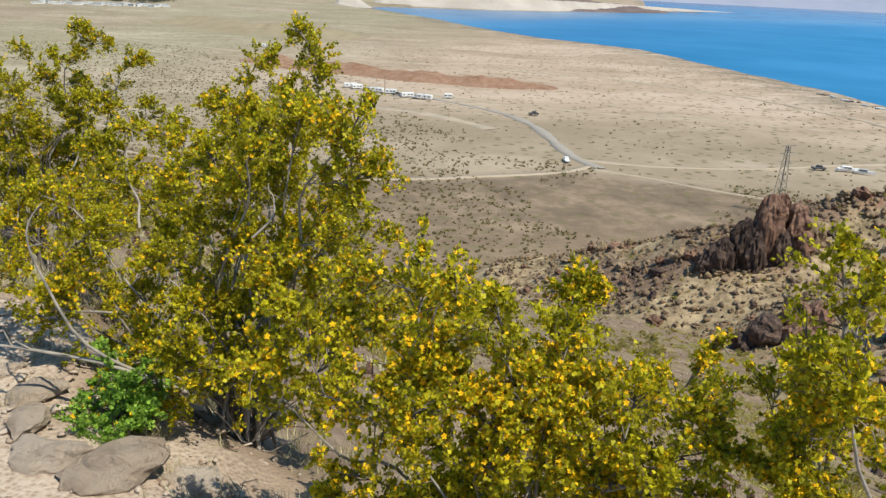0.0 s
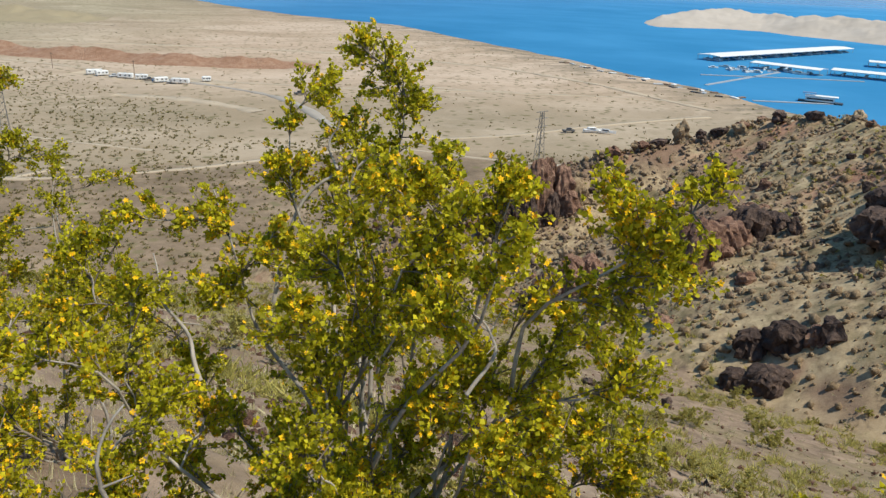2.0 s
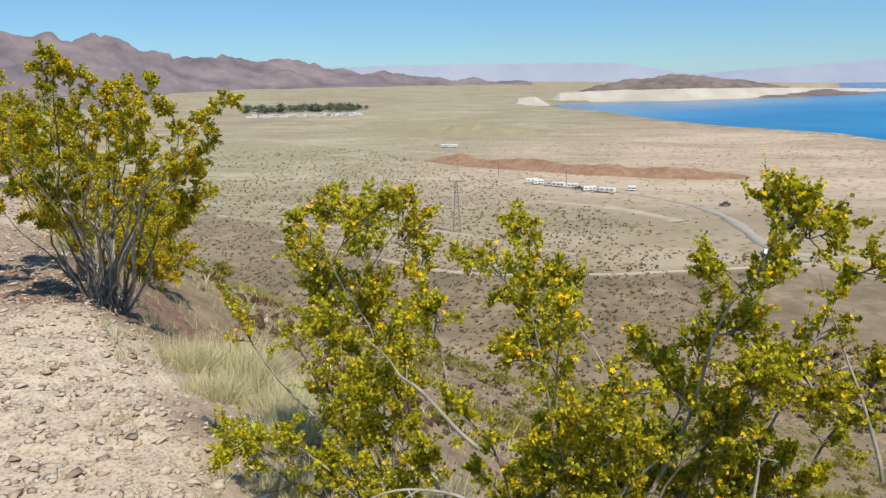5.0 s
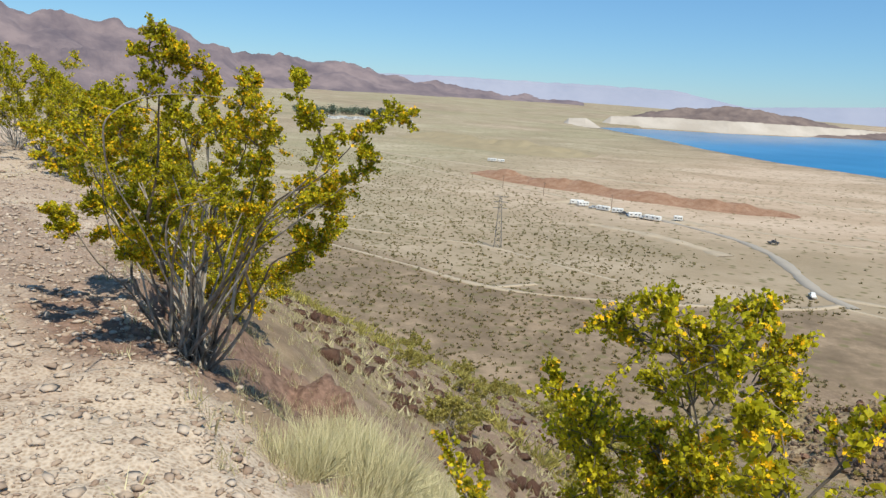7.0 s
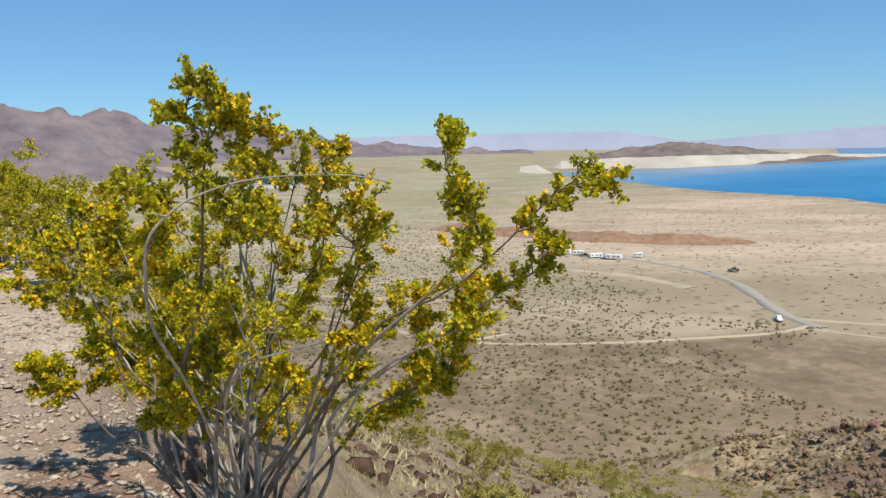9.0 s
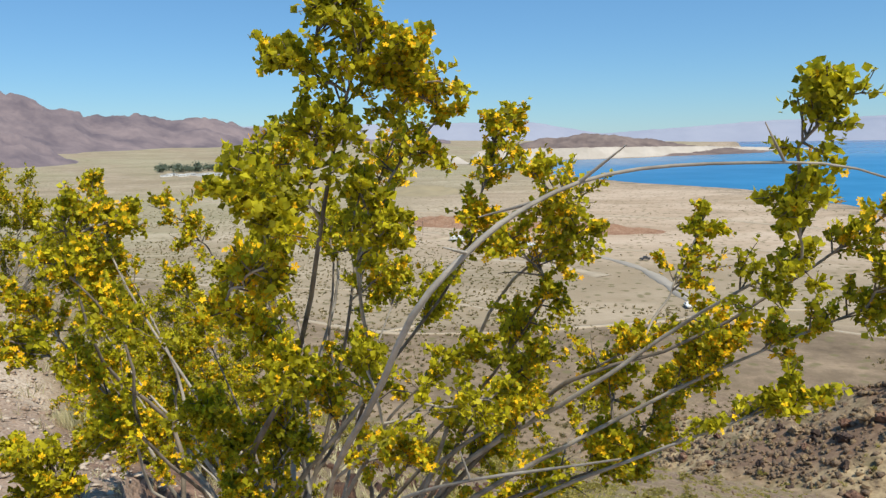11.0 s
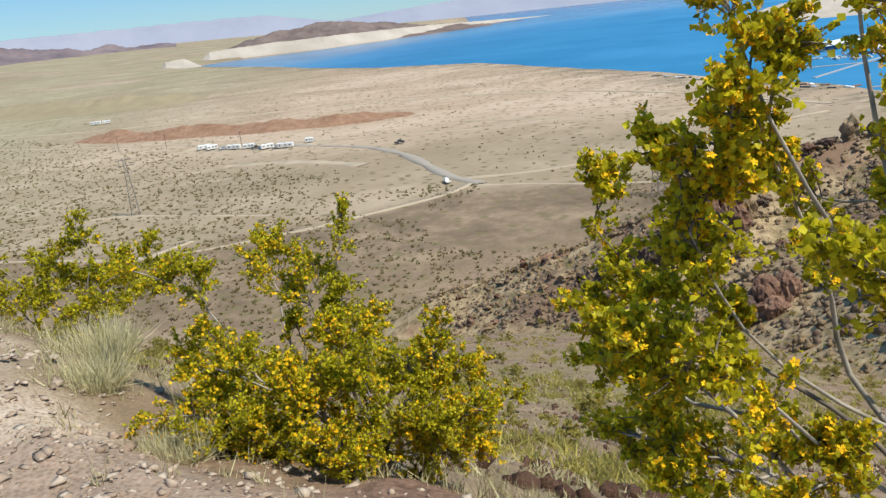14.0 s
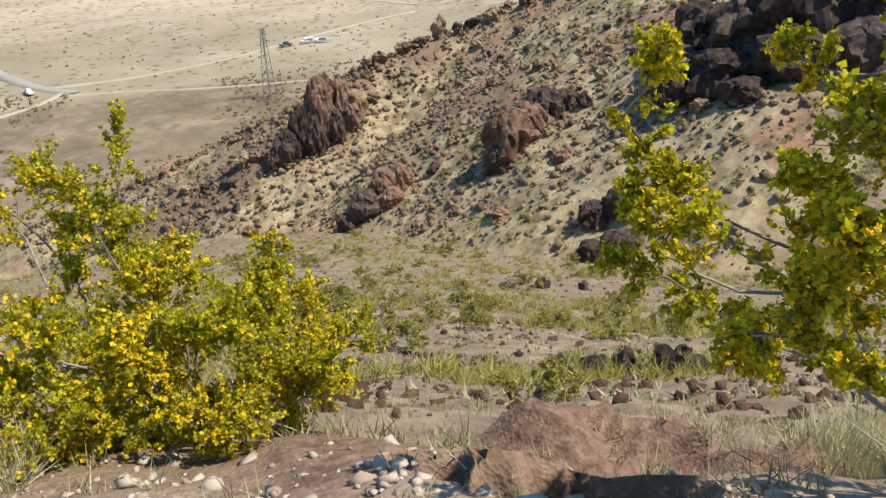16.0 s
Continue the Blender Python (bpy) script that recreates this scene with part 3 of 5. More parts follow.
def creosote(base, targets, seed, label, spread=1.0, tall=1.6, limbs=22, twigs=9, sprigs=4, leaves=11, size=0.015, bloom=0.07, stems_apart=True, group="creosote bushes on the slope", leaf=None, lean=(0, 0), bare=0.06, name="creosote_bush", sink=0.05, fine_steps=16, plume=0.3, clear=0.0, skirt=0.4, leaf_label="small waxy yellow-green leaves"):
    """A many-stemmed bush. targets: tips of limbs, from the base; further limbs fill a vase of the given spread and height.
    Main stems rise from the foot, later limbs fork off them, and each carries a leafy plume at its end."""
    rng = np.random.default_rng(seed)
    x, y = base
    ob = thing(name, Matrix.Translation((x, y, height(x, y) - sink)), label, "bush", group)
    tips = [np.array(p, float) for p in targets]
    while len(tips) < limbs and len(targets) >= 8:
        # leafy growth inside the reach of the outer limbs
        i, w = rng.integers(len(targets)), rng.uniform(0.5, 1)
        near = np.linalg.norm(np.array(targets) - np.array(targets[i]), axis=1)
        j = int(np.argsort(near)[rng.integers(1, 4)])
        tip = np.array(targets[i]) * w + np.array(targets[j]) * (1 - w)
        drop = rng.uniform(skirt, 0.97)
        tips.append(tip * np.array((0.6 + 0.4 * drop, 0.6 + 0.4 * drop, drop)) + rng.normal(0, 0.04 if skirt > 0.6 else 0.1, 3))
    while len(tips) < limbs:
        a, r = rng.uniform(0, 2 * math.pi), spread * math.sqrt(rng.uniform(0.05, 1))
        z = tall * (0.5 + 0.5 * rng.random() ** 0.8) * (1.08 - 0.5 * (r / spread) ** 2)
        tips.append(np.array((r * math.cos(a) + lean[0] * z, r * math.sin(a) + lean[1] * z, z)))
    order = rng.permutation(len(tips))
    mains = max(6, len(tips) // 3)
    stems, twig_v, twig_f, pale_v, pale_f = [], Heap(), [], Heap(), []
    at, along, joints, girths = [], [], [], []
    for rank, i in enumerate(order):
        tip = tips[i]
        start, thick = np.append(rng.normal(0, 0.07, 2), 0), rng.uniform(0.007, 0.012) * min(1.25, 0.45 + 0.45 * np.linalg.norm(tip))
        if rank >= mains:
            p, g = np.concatenate(joints), np.concatenate(girths)
            way = tip - p
            far = np.linalg.norm(way, axis=1)
            cost = far + 0.35 * np.linalg.norm(p, axis=1) + 2.0 * np.clip(0.12 - way[:, 2] / (far + 0.01), 0, 1)
            j = int(np.argmin(np.where(far < 0.12, 9.0, cost)))
            start, thick = p[j], max(0.0028, 0.72 * g[j])
        path = bough(start, tip, rng, fine_steps)
        u = np.linspace(0, 1, fine_steps)
        girth = thick * (1 - u) + 0.0022 * u
        joints.append(path[fine_steps // 5:])
        girths.append(girth[fine_steps // 5:])
        v, f = Heap(), []
        tube(path, girth, 6, v, f)
        stems.append((np.concatenate(v), np.concatenate(f)))
        reach = np.linalg.norm(np.diff(path, axis=0), axis=1).sum()
        crown = min(0.85, plume / max(reach, 0.05))
        for k in range(twigs):
            w = 1 - crown * rng.random() ** 1.2 if k < twigs * 0.8 else 1 - 0.75 * rng.random()
            p = np.array([np.interp(w, u, path[:, c]) for c in range(3)])
            if p[2] < clear * rng.uniform(0.8, 1.25):
                continue
            tang = unit(np.array([np.interp(min(1, w + 0.12), u, path[:, c]) for c in range(3)]) - p + 1e-4)
            d = unit(tang * 0.8 + rng.normal(0, 0.62, 3) + np.array((0, 0, 0.2)))
            ln = rng.uniform(0.07, 0.15) * (plume / 0.3) * (1.25 - 0.55 * (w - 1 + crown) / crown if w > 1 - crown else 0.9)
            q = np.array([p, p + d * ln * 0.55 + rng.normal(0, 0.06, 3) * ln, p + d * ln + np.array((0, 0, -0.12)) * ln])
            tube(q, (0.0026, 0.0018, 0.001), 3, twig_v, twig_f)
            if rng.random() < bare:
                continue
            # leaves along the twig itself, then on its side sprigs
            n = 2 * leaves
            g = rng.uniform(0.25, 1.06, n)[:, None]
            at.append(q[0] * (1 - g) + q[2] * g + (q[1] - (q[0] + q[2]) / 2) * 4 * g * (1 - g) * 0.5 + rng.normal(0, 0.35 * size, (n, 3)))
            along.append(np.repeat(d[None], n, 0))
            for m in range(sprigs):
                s0 = q[0] + (q[2] - q[0]) * rng.uniform(0.3, 0.95)
                e = unit(d * 0.9 + rng.normal(0, 0.55, 3))
                sl = ln * rng.uniform(0.3, 0.55)
                tube(np.array([s0, s0 + e * sl]), (0.0013, 0.0008), 3, twig_v, twig_f)
                g = rng.uniform(0.05, 1.06, leaves)[:, None]
                at.append(s0 + e * sl * g + rng.normal(0, 0.3 * size, (leaves, 3)))
                along.append(np.repeat(e[None], leaves, 0))
    # bare grey twigs round the foot
    for k in range(int(limbs * 0.6)):
        a, ln = rng.uniform(0, 2 * math.pi), rng.uniform(0.25, 0.6) * spread
        d = unit(np.array((math.cos(a), math.sin(a), rng.uniform(0.3, 1.6))))
        q = np.array([(0, 0, 0), d * ln * 0.5 + rng.normal(0, 0.04, 3), d * ln + rng.normal(0, 0.06, 3)])
        tube(q, (0.006, 0.004, 0.002), 4, pale_v, pale_f)
        e = unit(d + rng.normal(0, 0.5, 3))
        tube(np.array([q[1], q[1] + e * ln * 0.35]), (0.003, 0.0012), 3, pale_v, pale_f)
    at, along = np.concatenate(at), np.concatenate(along)
    if stems_apart:
        for n, (v, f) in enumerate(stems):
            part_mesh("stem", mesh("stem", v, f, BARK if n % 3 else BARK_DARK, True), ob)
    else:
        off, vs, fs = 0, [], []
        for v, f in stems:
            vs.append(v), fs.append(f + off)
            off += len(v)
        part_mesh("stem_cluster", mesh("stem_cluster", np.concatenate(vs), np.concatenate(fs), BARK, True), ob, kind="stuff")
    part_mesh("twig_work", mesh("twig_work", np.concatenate(twig_v), np.concatenate(twig_f), BARK_DARK), ob, "fine dark twigs", "stuff")
    part_mesh("dead_wood", mesh("dead_wood", np.concatenate(pale_v), np.concatenate(pale_f), BARK), ob, "bare grey dead twigs")
    v, f = leaf_cloud(at, along, size, rng)
    foliage = part_mesh("foliage", mesh("foliage", v, f, leaf or LEAF), ob, leaf_label)
    if bloom > 0:
        # flowers crowd on some sprays and leave others green
        thick = np.array([noise.noise(Vector(p * 4.0) + Vector((seed, 0, 0))) for p in at[::3]])
        spots = at[::3][rng.random(len(thick)) < bloom * np.clip(1.0 + 3.0 * thick, 0.08, 3)]
        if len(spots) > 3:
            v, f = flower_cloud(spots + rng.normal(0, 0.006, spots.shape), size * 0.6, rng)
            part_mesh("bloom", mesh("bloom", v, f, FLOWER), foliage, "small golden-yellow flowers")
    return ob


def dead_branch(base, points, radius, label, seed=1):
    """A bare grey branch with a few side twigs."""
    rng = np.random.default_rng(seed)
    p = np.array(points, float)
    u, w = np.linspace(0, 1, len(p)), np.linspace(0, 1, 4 * len(p))
    path = np.stack([np.interp(w, u, p[:, c]) for c in range(3)], -1) + rng.normal(0, 0.008, (len(w), 3))
    for k in range(3):
        path[1:-1] = (path[:-2] + 2 * path[1:-1] + path[2:]) / 4
    v, f = Heap(), []
    tube(path, radius * (1 - 0.75 * w), 6, v, f)
    for k in range(4 if radius > 0.005 else 1):
        i = rng.integers(len(w) // 3, len(w) - 3)
        d = unit(rng.normal(0, 1, 3))
        tube(np.array([path[i], path[i] + d * 0.03, path[i] + d * rng.uniform(0.055, 0.075)]), (radius * 0.4, radius * 0.3, radius * 0.12), 4, v, f)
    return np.concatenate(v), np.concatenate(f)


def on(x, y, z):
    """A world height above the foot of a bush, as a local one."""
    return z - height(x, y) + 0.05


CX, CY = -6.45, 7.6
C_TIPS = [(-5.82, 6.87, 1.83), (-5.79, 6.90, 1.75), (-5.76, 6.98, 1.67), (-5.91, 6.83, 1.71), (-5.70, 6.92, 1.72), (-6.09, 7.71, 1.66), (-5.65, 7.34, 1.61), (-5.72, 7.10, 1.62), (-5.55, 7.22, 1.48), (-5.48, 7.30, 1.36), (-5.24, 7.57, 1.37), (-5.02, 6.99, 1.63), (-5.06, 7.05, 1.48), (-4.71, 7.35, 1.49), (-4.84, 7.30, 1.46),
          (-4.91, 7.35, 1.22), (-5.04, 7.19, 1.34), (-5.16, 7.44, 1.13), (-7.25, 7.62, 1.43), (-7.24, 7.55, 1.25), (-6.98, 7.65, 1.36), (-6.83, 8.10, 1.56), (-6.66, 7.97, 1.58), (-6.26, 7.95, 1.55), (-5.85, 6.55, 1.52)]
C_TIPS += [(-6.82, 7.11, 1.44), (-6.69, 6.81, 0.83), (-6.83, 6.86, 1.12), (-6.72, 7.24, 1.38), (-6.50, 7.53, 1.48), (-6.20, 7.55, 1.34), (-5.95, 7.61, 1.15), (-5.73, 7.74, 0.87), (-5.63, 7.74, 0.60), (-5.76, 7.55, 0.73), (-6.13, 7.25, 0.96), (-6.33, 7.02, 0.95), (-6.43, 6.92, 1.16), (-6.25, 7.04, 0.74), (-5.90, 7.31, 0.79), (-7.13, 6.97, 1.25), (-5.58, 7.96, 0.77)]
C_TIPS += [(-7.40, 8.17, 0.69), (-7.35, 7.65, 1.16), (-7.38, 8.25, 0.84), (-7.38, 7.62, 0.83), (-7.42, 7.80, 0.54), (-7.30, 7.60, 1.02), (-7.32, 7.83, 0.83), (-7.37, 8.12, 1.02), (-7.29, 7.74, 0.98), (-7.32, 7.74, 0.66), (-7.21, 7.30, 1.08), (-7.30, 8.00, 0.45), (-7.15, 7.85, 0.75), (-7.05, 7.60, 0.60), (-7.20, 7.45, 0.55)]
C_TIPS += [(-5.55, 7.30, 1.22), (-5.35, 7.40, 1.10), (-5.30, 7.60, 0.95), (-5.45, 7.50, 0.80), (-5.60, 7.05, 1.05), (-5.85, 6.95, 1.15), (-6.10, 6.85, 1.25), (-6.35, 7.35, 1.30), (-6.00, 7.30, 1.40), (-6.60, 6.90, 1.30), (-6.90, 7.30, 0.90), (-6.75, 7.90, 1.20), (-6.30, 8.10, 1.10), (-5.90, 8.10, 0.95), (-6.60, 8.20, 0.70), (-6.95, 8.20, 0.95)]
creosote((CX, CY), [(x - CX, y - CY, on(CX, CY, z)) for x, y, z in C_TIPS], 21, "tall creosote bush in yellow bloom at the trail edge", 0.7, 1.15, 124, 18, 3, 11, 0.0140, 0.33, group="creosote bushes by the trail", clear=0.6, plume=0.21, skirt=0.72)
AX, AY = 1.1, 3.85
A_TIPS = [(1.03, 4.65, 1.44), (0.91, 4.56, 1.33), (1.20, 4.52, 1.27), (0.79, 4.54, 1.20), (0.76, 4.50, 1.05), (1.84, 3.45, 1.29), (1.70, 3.55, 1.24), (1.64, 3.84, 0.96), (1.76, 3.96, 0.70), (0.50, 3.51, 0.58), (1.40, 3.40, 1.20), (1.85, 3.62, 1.05), (1.48, 3.78, 1.21), (1.30, 4.01, 1.24), (1.11, 3.71, 1.22)]
A_TIPS += [(0.05, 3.59, 0.70), (0.16, 3.81, 0.80), (0.27, 4.01, 0.92), (0.41, 4.08, 1.00), (0.60, 4.23, 1.04), (0.19, 3.40, 0.64), (0.32, 3.61, 0.78), (0.48, 3.82, 0.86), (0.82, 4.01, 0.98), (1.05, 3.92, 1.08), (1.22, 3.82, 1.18), (1.35, 3.67, 1.16), (1.47, 3.75, 1.22), (0.94, 3.65, 0.90), (1.27, 3.51, 0.98), (0.65, 3.60, 0.70), (0.95, 3.45, 0.65), (1.55, 3.50, 0.75), (1.70, 3.70, 0.55), (1.20, 3.30, 0.50)]
creosote((AX, AY), [(x - AX, y - AY, on(AX, AY, z)) for x, y, z in A_TIPS], 22, "dense creosote bush with grey twigs below the trail edge", 0.8, 1.35, 125, 18, 3, 11, 0.0140, 0.18, group="creosote bushes by the trail", clear=0.3)
BX, BY = 2.4, 3.3
B_TIPS = [(1.88, 2.78, 0.83), (2.05, 2.88, 0.95), (2.21, 2.95, 1.06), (1.83, 2.70, 0.70), (2.02, 2.72, 0.64), (2.44, 2.94, 0.89), (2.64, 2.95, 0.79), (2.83, 2.92, 0.73), (3.00, 2.92, 0.71), (3.06, 2.86, 0.62), (2.82, 2.84, 0.57), (2.51, 2.86, 0.62), (2.22, 2.85, 0.74), (2.24, 2.74, 0.54), (2.40, 2.62, 1.05), (2.61, 3.31, 0.78), (2.67, 3.21, 0.88), (3.06, 3.30, 0.72), (2.33, 3.18, 0.76), (2.10, 3.35, 0.54)]
creosote((BX, BY), [(x - BX, y - BY, on(BX, BY, z)) for x, y, z in B_TIPS], 23, "low creosote bush thick with yellow flowers", 0.7, 0.95, 82, 18, 3, 11, 0.0140, 0.3, group="creosote bushes by the trail")
FX, FY = 3.6, 3.1
F_TIPS = [(3.25, 2.90, 1.16), (3.28, 2.80, 1.09), (3.23, 2.76, 0.97), (3.27, 2.66, 0.95), (3.22, 2.78, 0.60), (3.45, 3.10, 1.10), (3.60, 2.80, 1.05), (3.30, 3.20, 0.80)]
creosote((FX, FY), [(x - FX, y - FY, on(FX, FY, z)) for x, y, z in F_TIPS], 24, "low creosote bush with bright yellow flowers", 0.55, 1.1, 40, 18, 3, 11, 0.014, 0.28, group="creosote bushes by the trail")
QX, QY = -1.8, 5.85
Q_TIPS = [(-1.26, 5.86, 1.25), (-1.32, 5.90, 1.27), (-1.18, 6.00, 1.17), (-0.98, 6.13, 1.06), (-1.50, 5.80, 1.08), (-2.80, 5.60, 1.14), (-2.80, 5.66, 0.78), (-2.72, 5.16, 0.53), (-1.37, 6.05, 0.44), (-2.15, 6.40, 0.84), (-2.33, 6.30, 1.10)]
Q_TIPS += [(-2.55, 5.75, 1.19), (-2.33, 5.93, 1.01), (-2.17, 5.96, 0.86), (-1.98, 6.02, 0.79), (-1.76, 6.06, 0.73), (-2.46, 5.68, 0.81), (-2.47, 5.47, 0.63), (-2.17, 5.53, 0.63), (-1.91, 5.62, 0.58), (-1.75, 5.79, 0.59), (-2.55, 5.20, 0.58), (-1.56, 6.13, 0.80), (-1.27, 6.05, 0.76), (-1.14, 5.92, 0.69), (-2.05, 5.75, 1.05), (-1.85, 5.60, 0.95), (-2.30, 5.55, 1.00), (-1.60, 5.60, 0.75), (-0.93, 5.95, 0.35), (-1.05, 6.20, 0.60)]
creosote((QX, QY), [(x - QX, y - QY, on(QX, QY, z)) for x, y, z in Q_TIPS], 25, "airy creosote bush with a bare white branch", 0.85, 1.2, 125, 18, 3, 11, 0.0140, 0.11, group="creosote bushes by the trail", bare=0.1, plume=0.26)
WX, WY = -2.95, 6.4
W_TIPS = [(-3.27, 6.31, 1.05), (-3.13, 6.27, 1.11), (-2.95, 6.54, 1.08), (-3.41, 6.32, 0.84), (-3.33, 6.36, 0.74), (-3.24, 6.38, 0.70), (-2.93, 6.16, 1.06), (-3.15, 6.46, 0.84), (-2.88, 6.54, 0.91)]
creosote((WX, WY), [(x - WX, y - WY, on(WX, WY, z)) for x, y, z in W_TIPS], 26, "creosote bush with yellow blooms and bare twigs", 0.5, 1.1, 40, 17, 3, 11, 0.014, 0.12, group="creosote bushes by the trail", bare=0.15)
DX, DY = -8.35, 9.5
D_TIPS = [(-9.43, 9.67, 0.41), (-9.01, 10.39, 0.30), (-8.42, 10.00, 0.50), (-8.53, 9.98, 0.02), (-8.30, 9.89, 0.02), (-7.86, 9.76, -0.18), (-7.57, 9.64, -0.38), (-8.73, 9.73, 0.46), (-8.59, 9.70, 0.38), (-9.04, 9.62, 0.36), (-9.20, 9.75, 0.38)]
D_TIPS += [(-8.97, 9.15, 0.08), (-8.76, 9.20, 0.13), (-8.55, 9.12, 0.06), (-8.33, 9.20, 0.0), (-8.12, 9.32, 0.02), (-8.20, 9.05, -0.14), (-8.42, 8.95, -0.14), (-8.71, 8.98, -0.05), (-8.93, 8.95, -0.05), (-7.77, 9.20, -0.20), (-7.91, 9.12, -0.20), (-8.05, 9.55, -0.10), (-8.45, 9.50, 0.10), (-8.80, 9.45, 0.05), (-7.80, 9.45, -0.35), (-8.65, 9.30, -0.10)]
creosote((DX, DY), [(x - DX, y - DY, on(DX, DY, z)) for x, y, z in D_TIPS], 27, "rounded creosote bush with bright green-yellow leaves", 0.6, 0.6, 92, 19, 3, 12, 0.0140, 0.3, group="creosote bushes by the trail")
EX, EY = -12.4, 11.2
E_TIPS = [(-13.11, 10.74, 1.25), (-12.50, 10.58, 1.27), (-12.49, 11.10, 1.14), (-12.35, 11.53, 1.20), (-12.06, 11.74, 0.60), (-12.01, 12.06, 0.36), (-12.89, 11.01, 0.66), (-11.88, 12.18, -0.09)]
creosote((EX, EY), [(x - EX, y - EY, on(EX, EY, z)) for x, y, z in E_TIPS], 28, "olive creosote bush on the far trail edge", 1.2, 1.65, 80, 17, 3, 9, 0.020, 0.09, group="creosote bushes by the trail", plume=0.4)
creosote((-11.2, 12.0), [], 29, "low olive creosote bush below the trail edge", 0.9, 1.2, 36, 16, 3, 9, 0.021, 0.06, group="creosote bushes by the trail", plume=0.4)
creosote((-14.8, 11.6), [], 30, "creosote bush further along the trail edge", 1.3, 1.75, 44, 16, 3, 9, 0.024, 0.08, group="creosote bushes by the trail", plume=0.45)
creosote((-16.6, 12.2), [], 31, "creosote bush further along the trail edge", 1.3, 1.6, 40, 16, 3, 9, 0.026, 0.08, group="creosote bushes by the trail", plume=0.45)
creosote((0.85, 3.3), [(0.12, -0.05, 0.3), (-0.12, 0.08, 0.34), (0.05, 0.15, 0.3)], 32, "bright green leafy weed among the pale rocks", 0.22, 0.26, 18, 12, 3, 8, 0.016, 0.03, group="", leaf=LEAF_GREEN, name="leafy_weed", plume=0.2, leaf_label="fresh green leaves")

NX, NY = -0.6, 5.6
N_TIPS = [(-0.86, 5.40, 0.40), (-0.69, 5.05, 0.10), (-0.50, 5.30, 0.18), (-0.80, 4.95, 0.05), (-0.75, 6.10, 0.60), (-0.45, 6.30, 0.48), (-0.54, 5.90, 0.22), (-0.30, 5.60, 0.05), (-1.00, 5.30, 0.20)]
creosote((NX, NY), [(x - NX, y - NY, on(NX, NY, z)) for x, y, z in N_TIPS], 33, "straggly low creosote bush on the slope", 0.6, 0.9, 40, 16, 3, 10, 0.014, 0.08, group="creosote bushes by the trail")

# bare branches that lean out of the bushes: place of the foot, then the line of each
for foot, line, r, label, seed in (
        ((CX, CY), [(-6.35, 7.45, 0.1), (-5.85, 6.8, 0.85), (-5.55, 6.38, 1.22), (-5.41, 6.29, 1.43), (-5.35, 6.33, 1.49), (-5.29, 6.41, 1.54), (-5.15, 6.5, 1.55), (-4.98, 6.6, 1.54)], 0.0052, "long bare grey branch leaning out of the bush", 1),
        ((CX, CY), [(-6.3, 7.4, 0.2), (-5.9, 6.95, 0.75), (-5.6, 6.75, 1.0), (-5.3, 6.75, 1.08)], 0.007, "bare grey branch low in the bush", 2),
        ((AX, AY), [(1.05, 3.6, -0.1), (0.85, 3.35, 0.2), (0.45, 3.2, 0.3), (0.15, 3.15, 0.25)], 0.012, "dead grey branch sprawling near the ground", 4),
        ((AX, AY), [(1.05, 3.6, -0.05), (0.75, 3.25, 0.3), (0.6, 3.2, 0.75), (0.66, 3.25, 0.9)], 0.009, "upright dead grey twig", 5),
        ((QX, QY), [(-1.75, 5.7, -0.4), (-1.5, 5.55, -0.05), (-1.2, 5.75, 0.2), (-0.93, 5.95, 0.27), (-0.75, 6.0, 0.28)], 0.011, "long bare white branch of the airy bush", 6),
        ((QX, QY), [(-1.9, 5.7, -0.4), (-2.2, 5.4, -0.05), (-2.7, 5.2, 0.12)], 0.009, "bare white twig reaching over the ground", 7),
        ((QX, QY), [(-1.35, 5.62, 0.18), (-1.32, 5.74, 0.38), (-1.31, 5.81, 0.53), (-1.37, 5.84, 0.62)], 0.008, "bare white twig standing in the airy bush", 8),
        ((QX, QY), [(-0.99, 5.94, 0.47), (-1.06, 6.01, 0.64), (-1.12, 6.05, 0.79), (-1.21, 6.1, 1.0)], 0.007, "bare white twig of the airy bush", 9),
        ((QX, QY), [(-1.73, 5.28, 0.36), (-1.97, 5.25, 0.53), (-2.1, 5.17, 0.55), (-2.21, 5.08, 0.54), (-2.35, 4.91, 0.47)], 0.006, "bare white branch low in the airy bush", 10),
        ((QX, QY), [(-2.06, 5.46, 0.53), (-2.24, 5.43, 0.72), (-2.29, 5.41, 0.76), (-2.37, 5.39, 0.86)], 0.007, "bare white twig of the airy bush", 11),
        ((AX, AY), [(0.76, 4.28, 0.63), (0.79, 4.37, 0.82), (0.85, 4.42, 0.98), (0.96, 4.45, 1.06), (1.11, 4.44, 1.1), (1.15, 4.45, 1.15)], 0.009, "pale forked dead branch high in the bush", 12),
        ((AX, AY), [(0.95, 4.44, 1.06), (0.92, 4.47, 1.15), (0.97, 4.48, 1.22)], 0.006, "pale fork of the dead branch", 13),
        ((AX, AY), [(0.64, 3.81, 0.63), (0.6, 3.87, 0.74), (0.52, 3.9, 0.81), (0.5, 3.95, 0.92)], 0.007, "bare grey twig in the bush", 14),
        ((AX, AY), [(1.37, 3.54, 0.75), (1.43, 3.58, 0.85), (1.41, 3.62, 0.9), (1.35, 3.66, 0.93)], 0.006, "bare grey twig in the bush", 15)):
    v, f = dead_branch(foot, line, r, label, seed)
    tagged(new("dead_branch", mesh("dead_branch", v, f, BARK, True)), label, "branch", "bare branches")


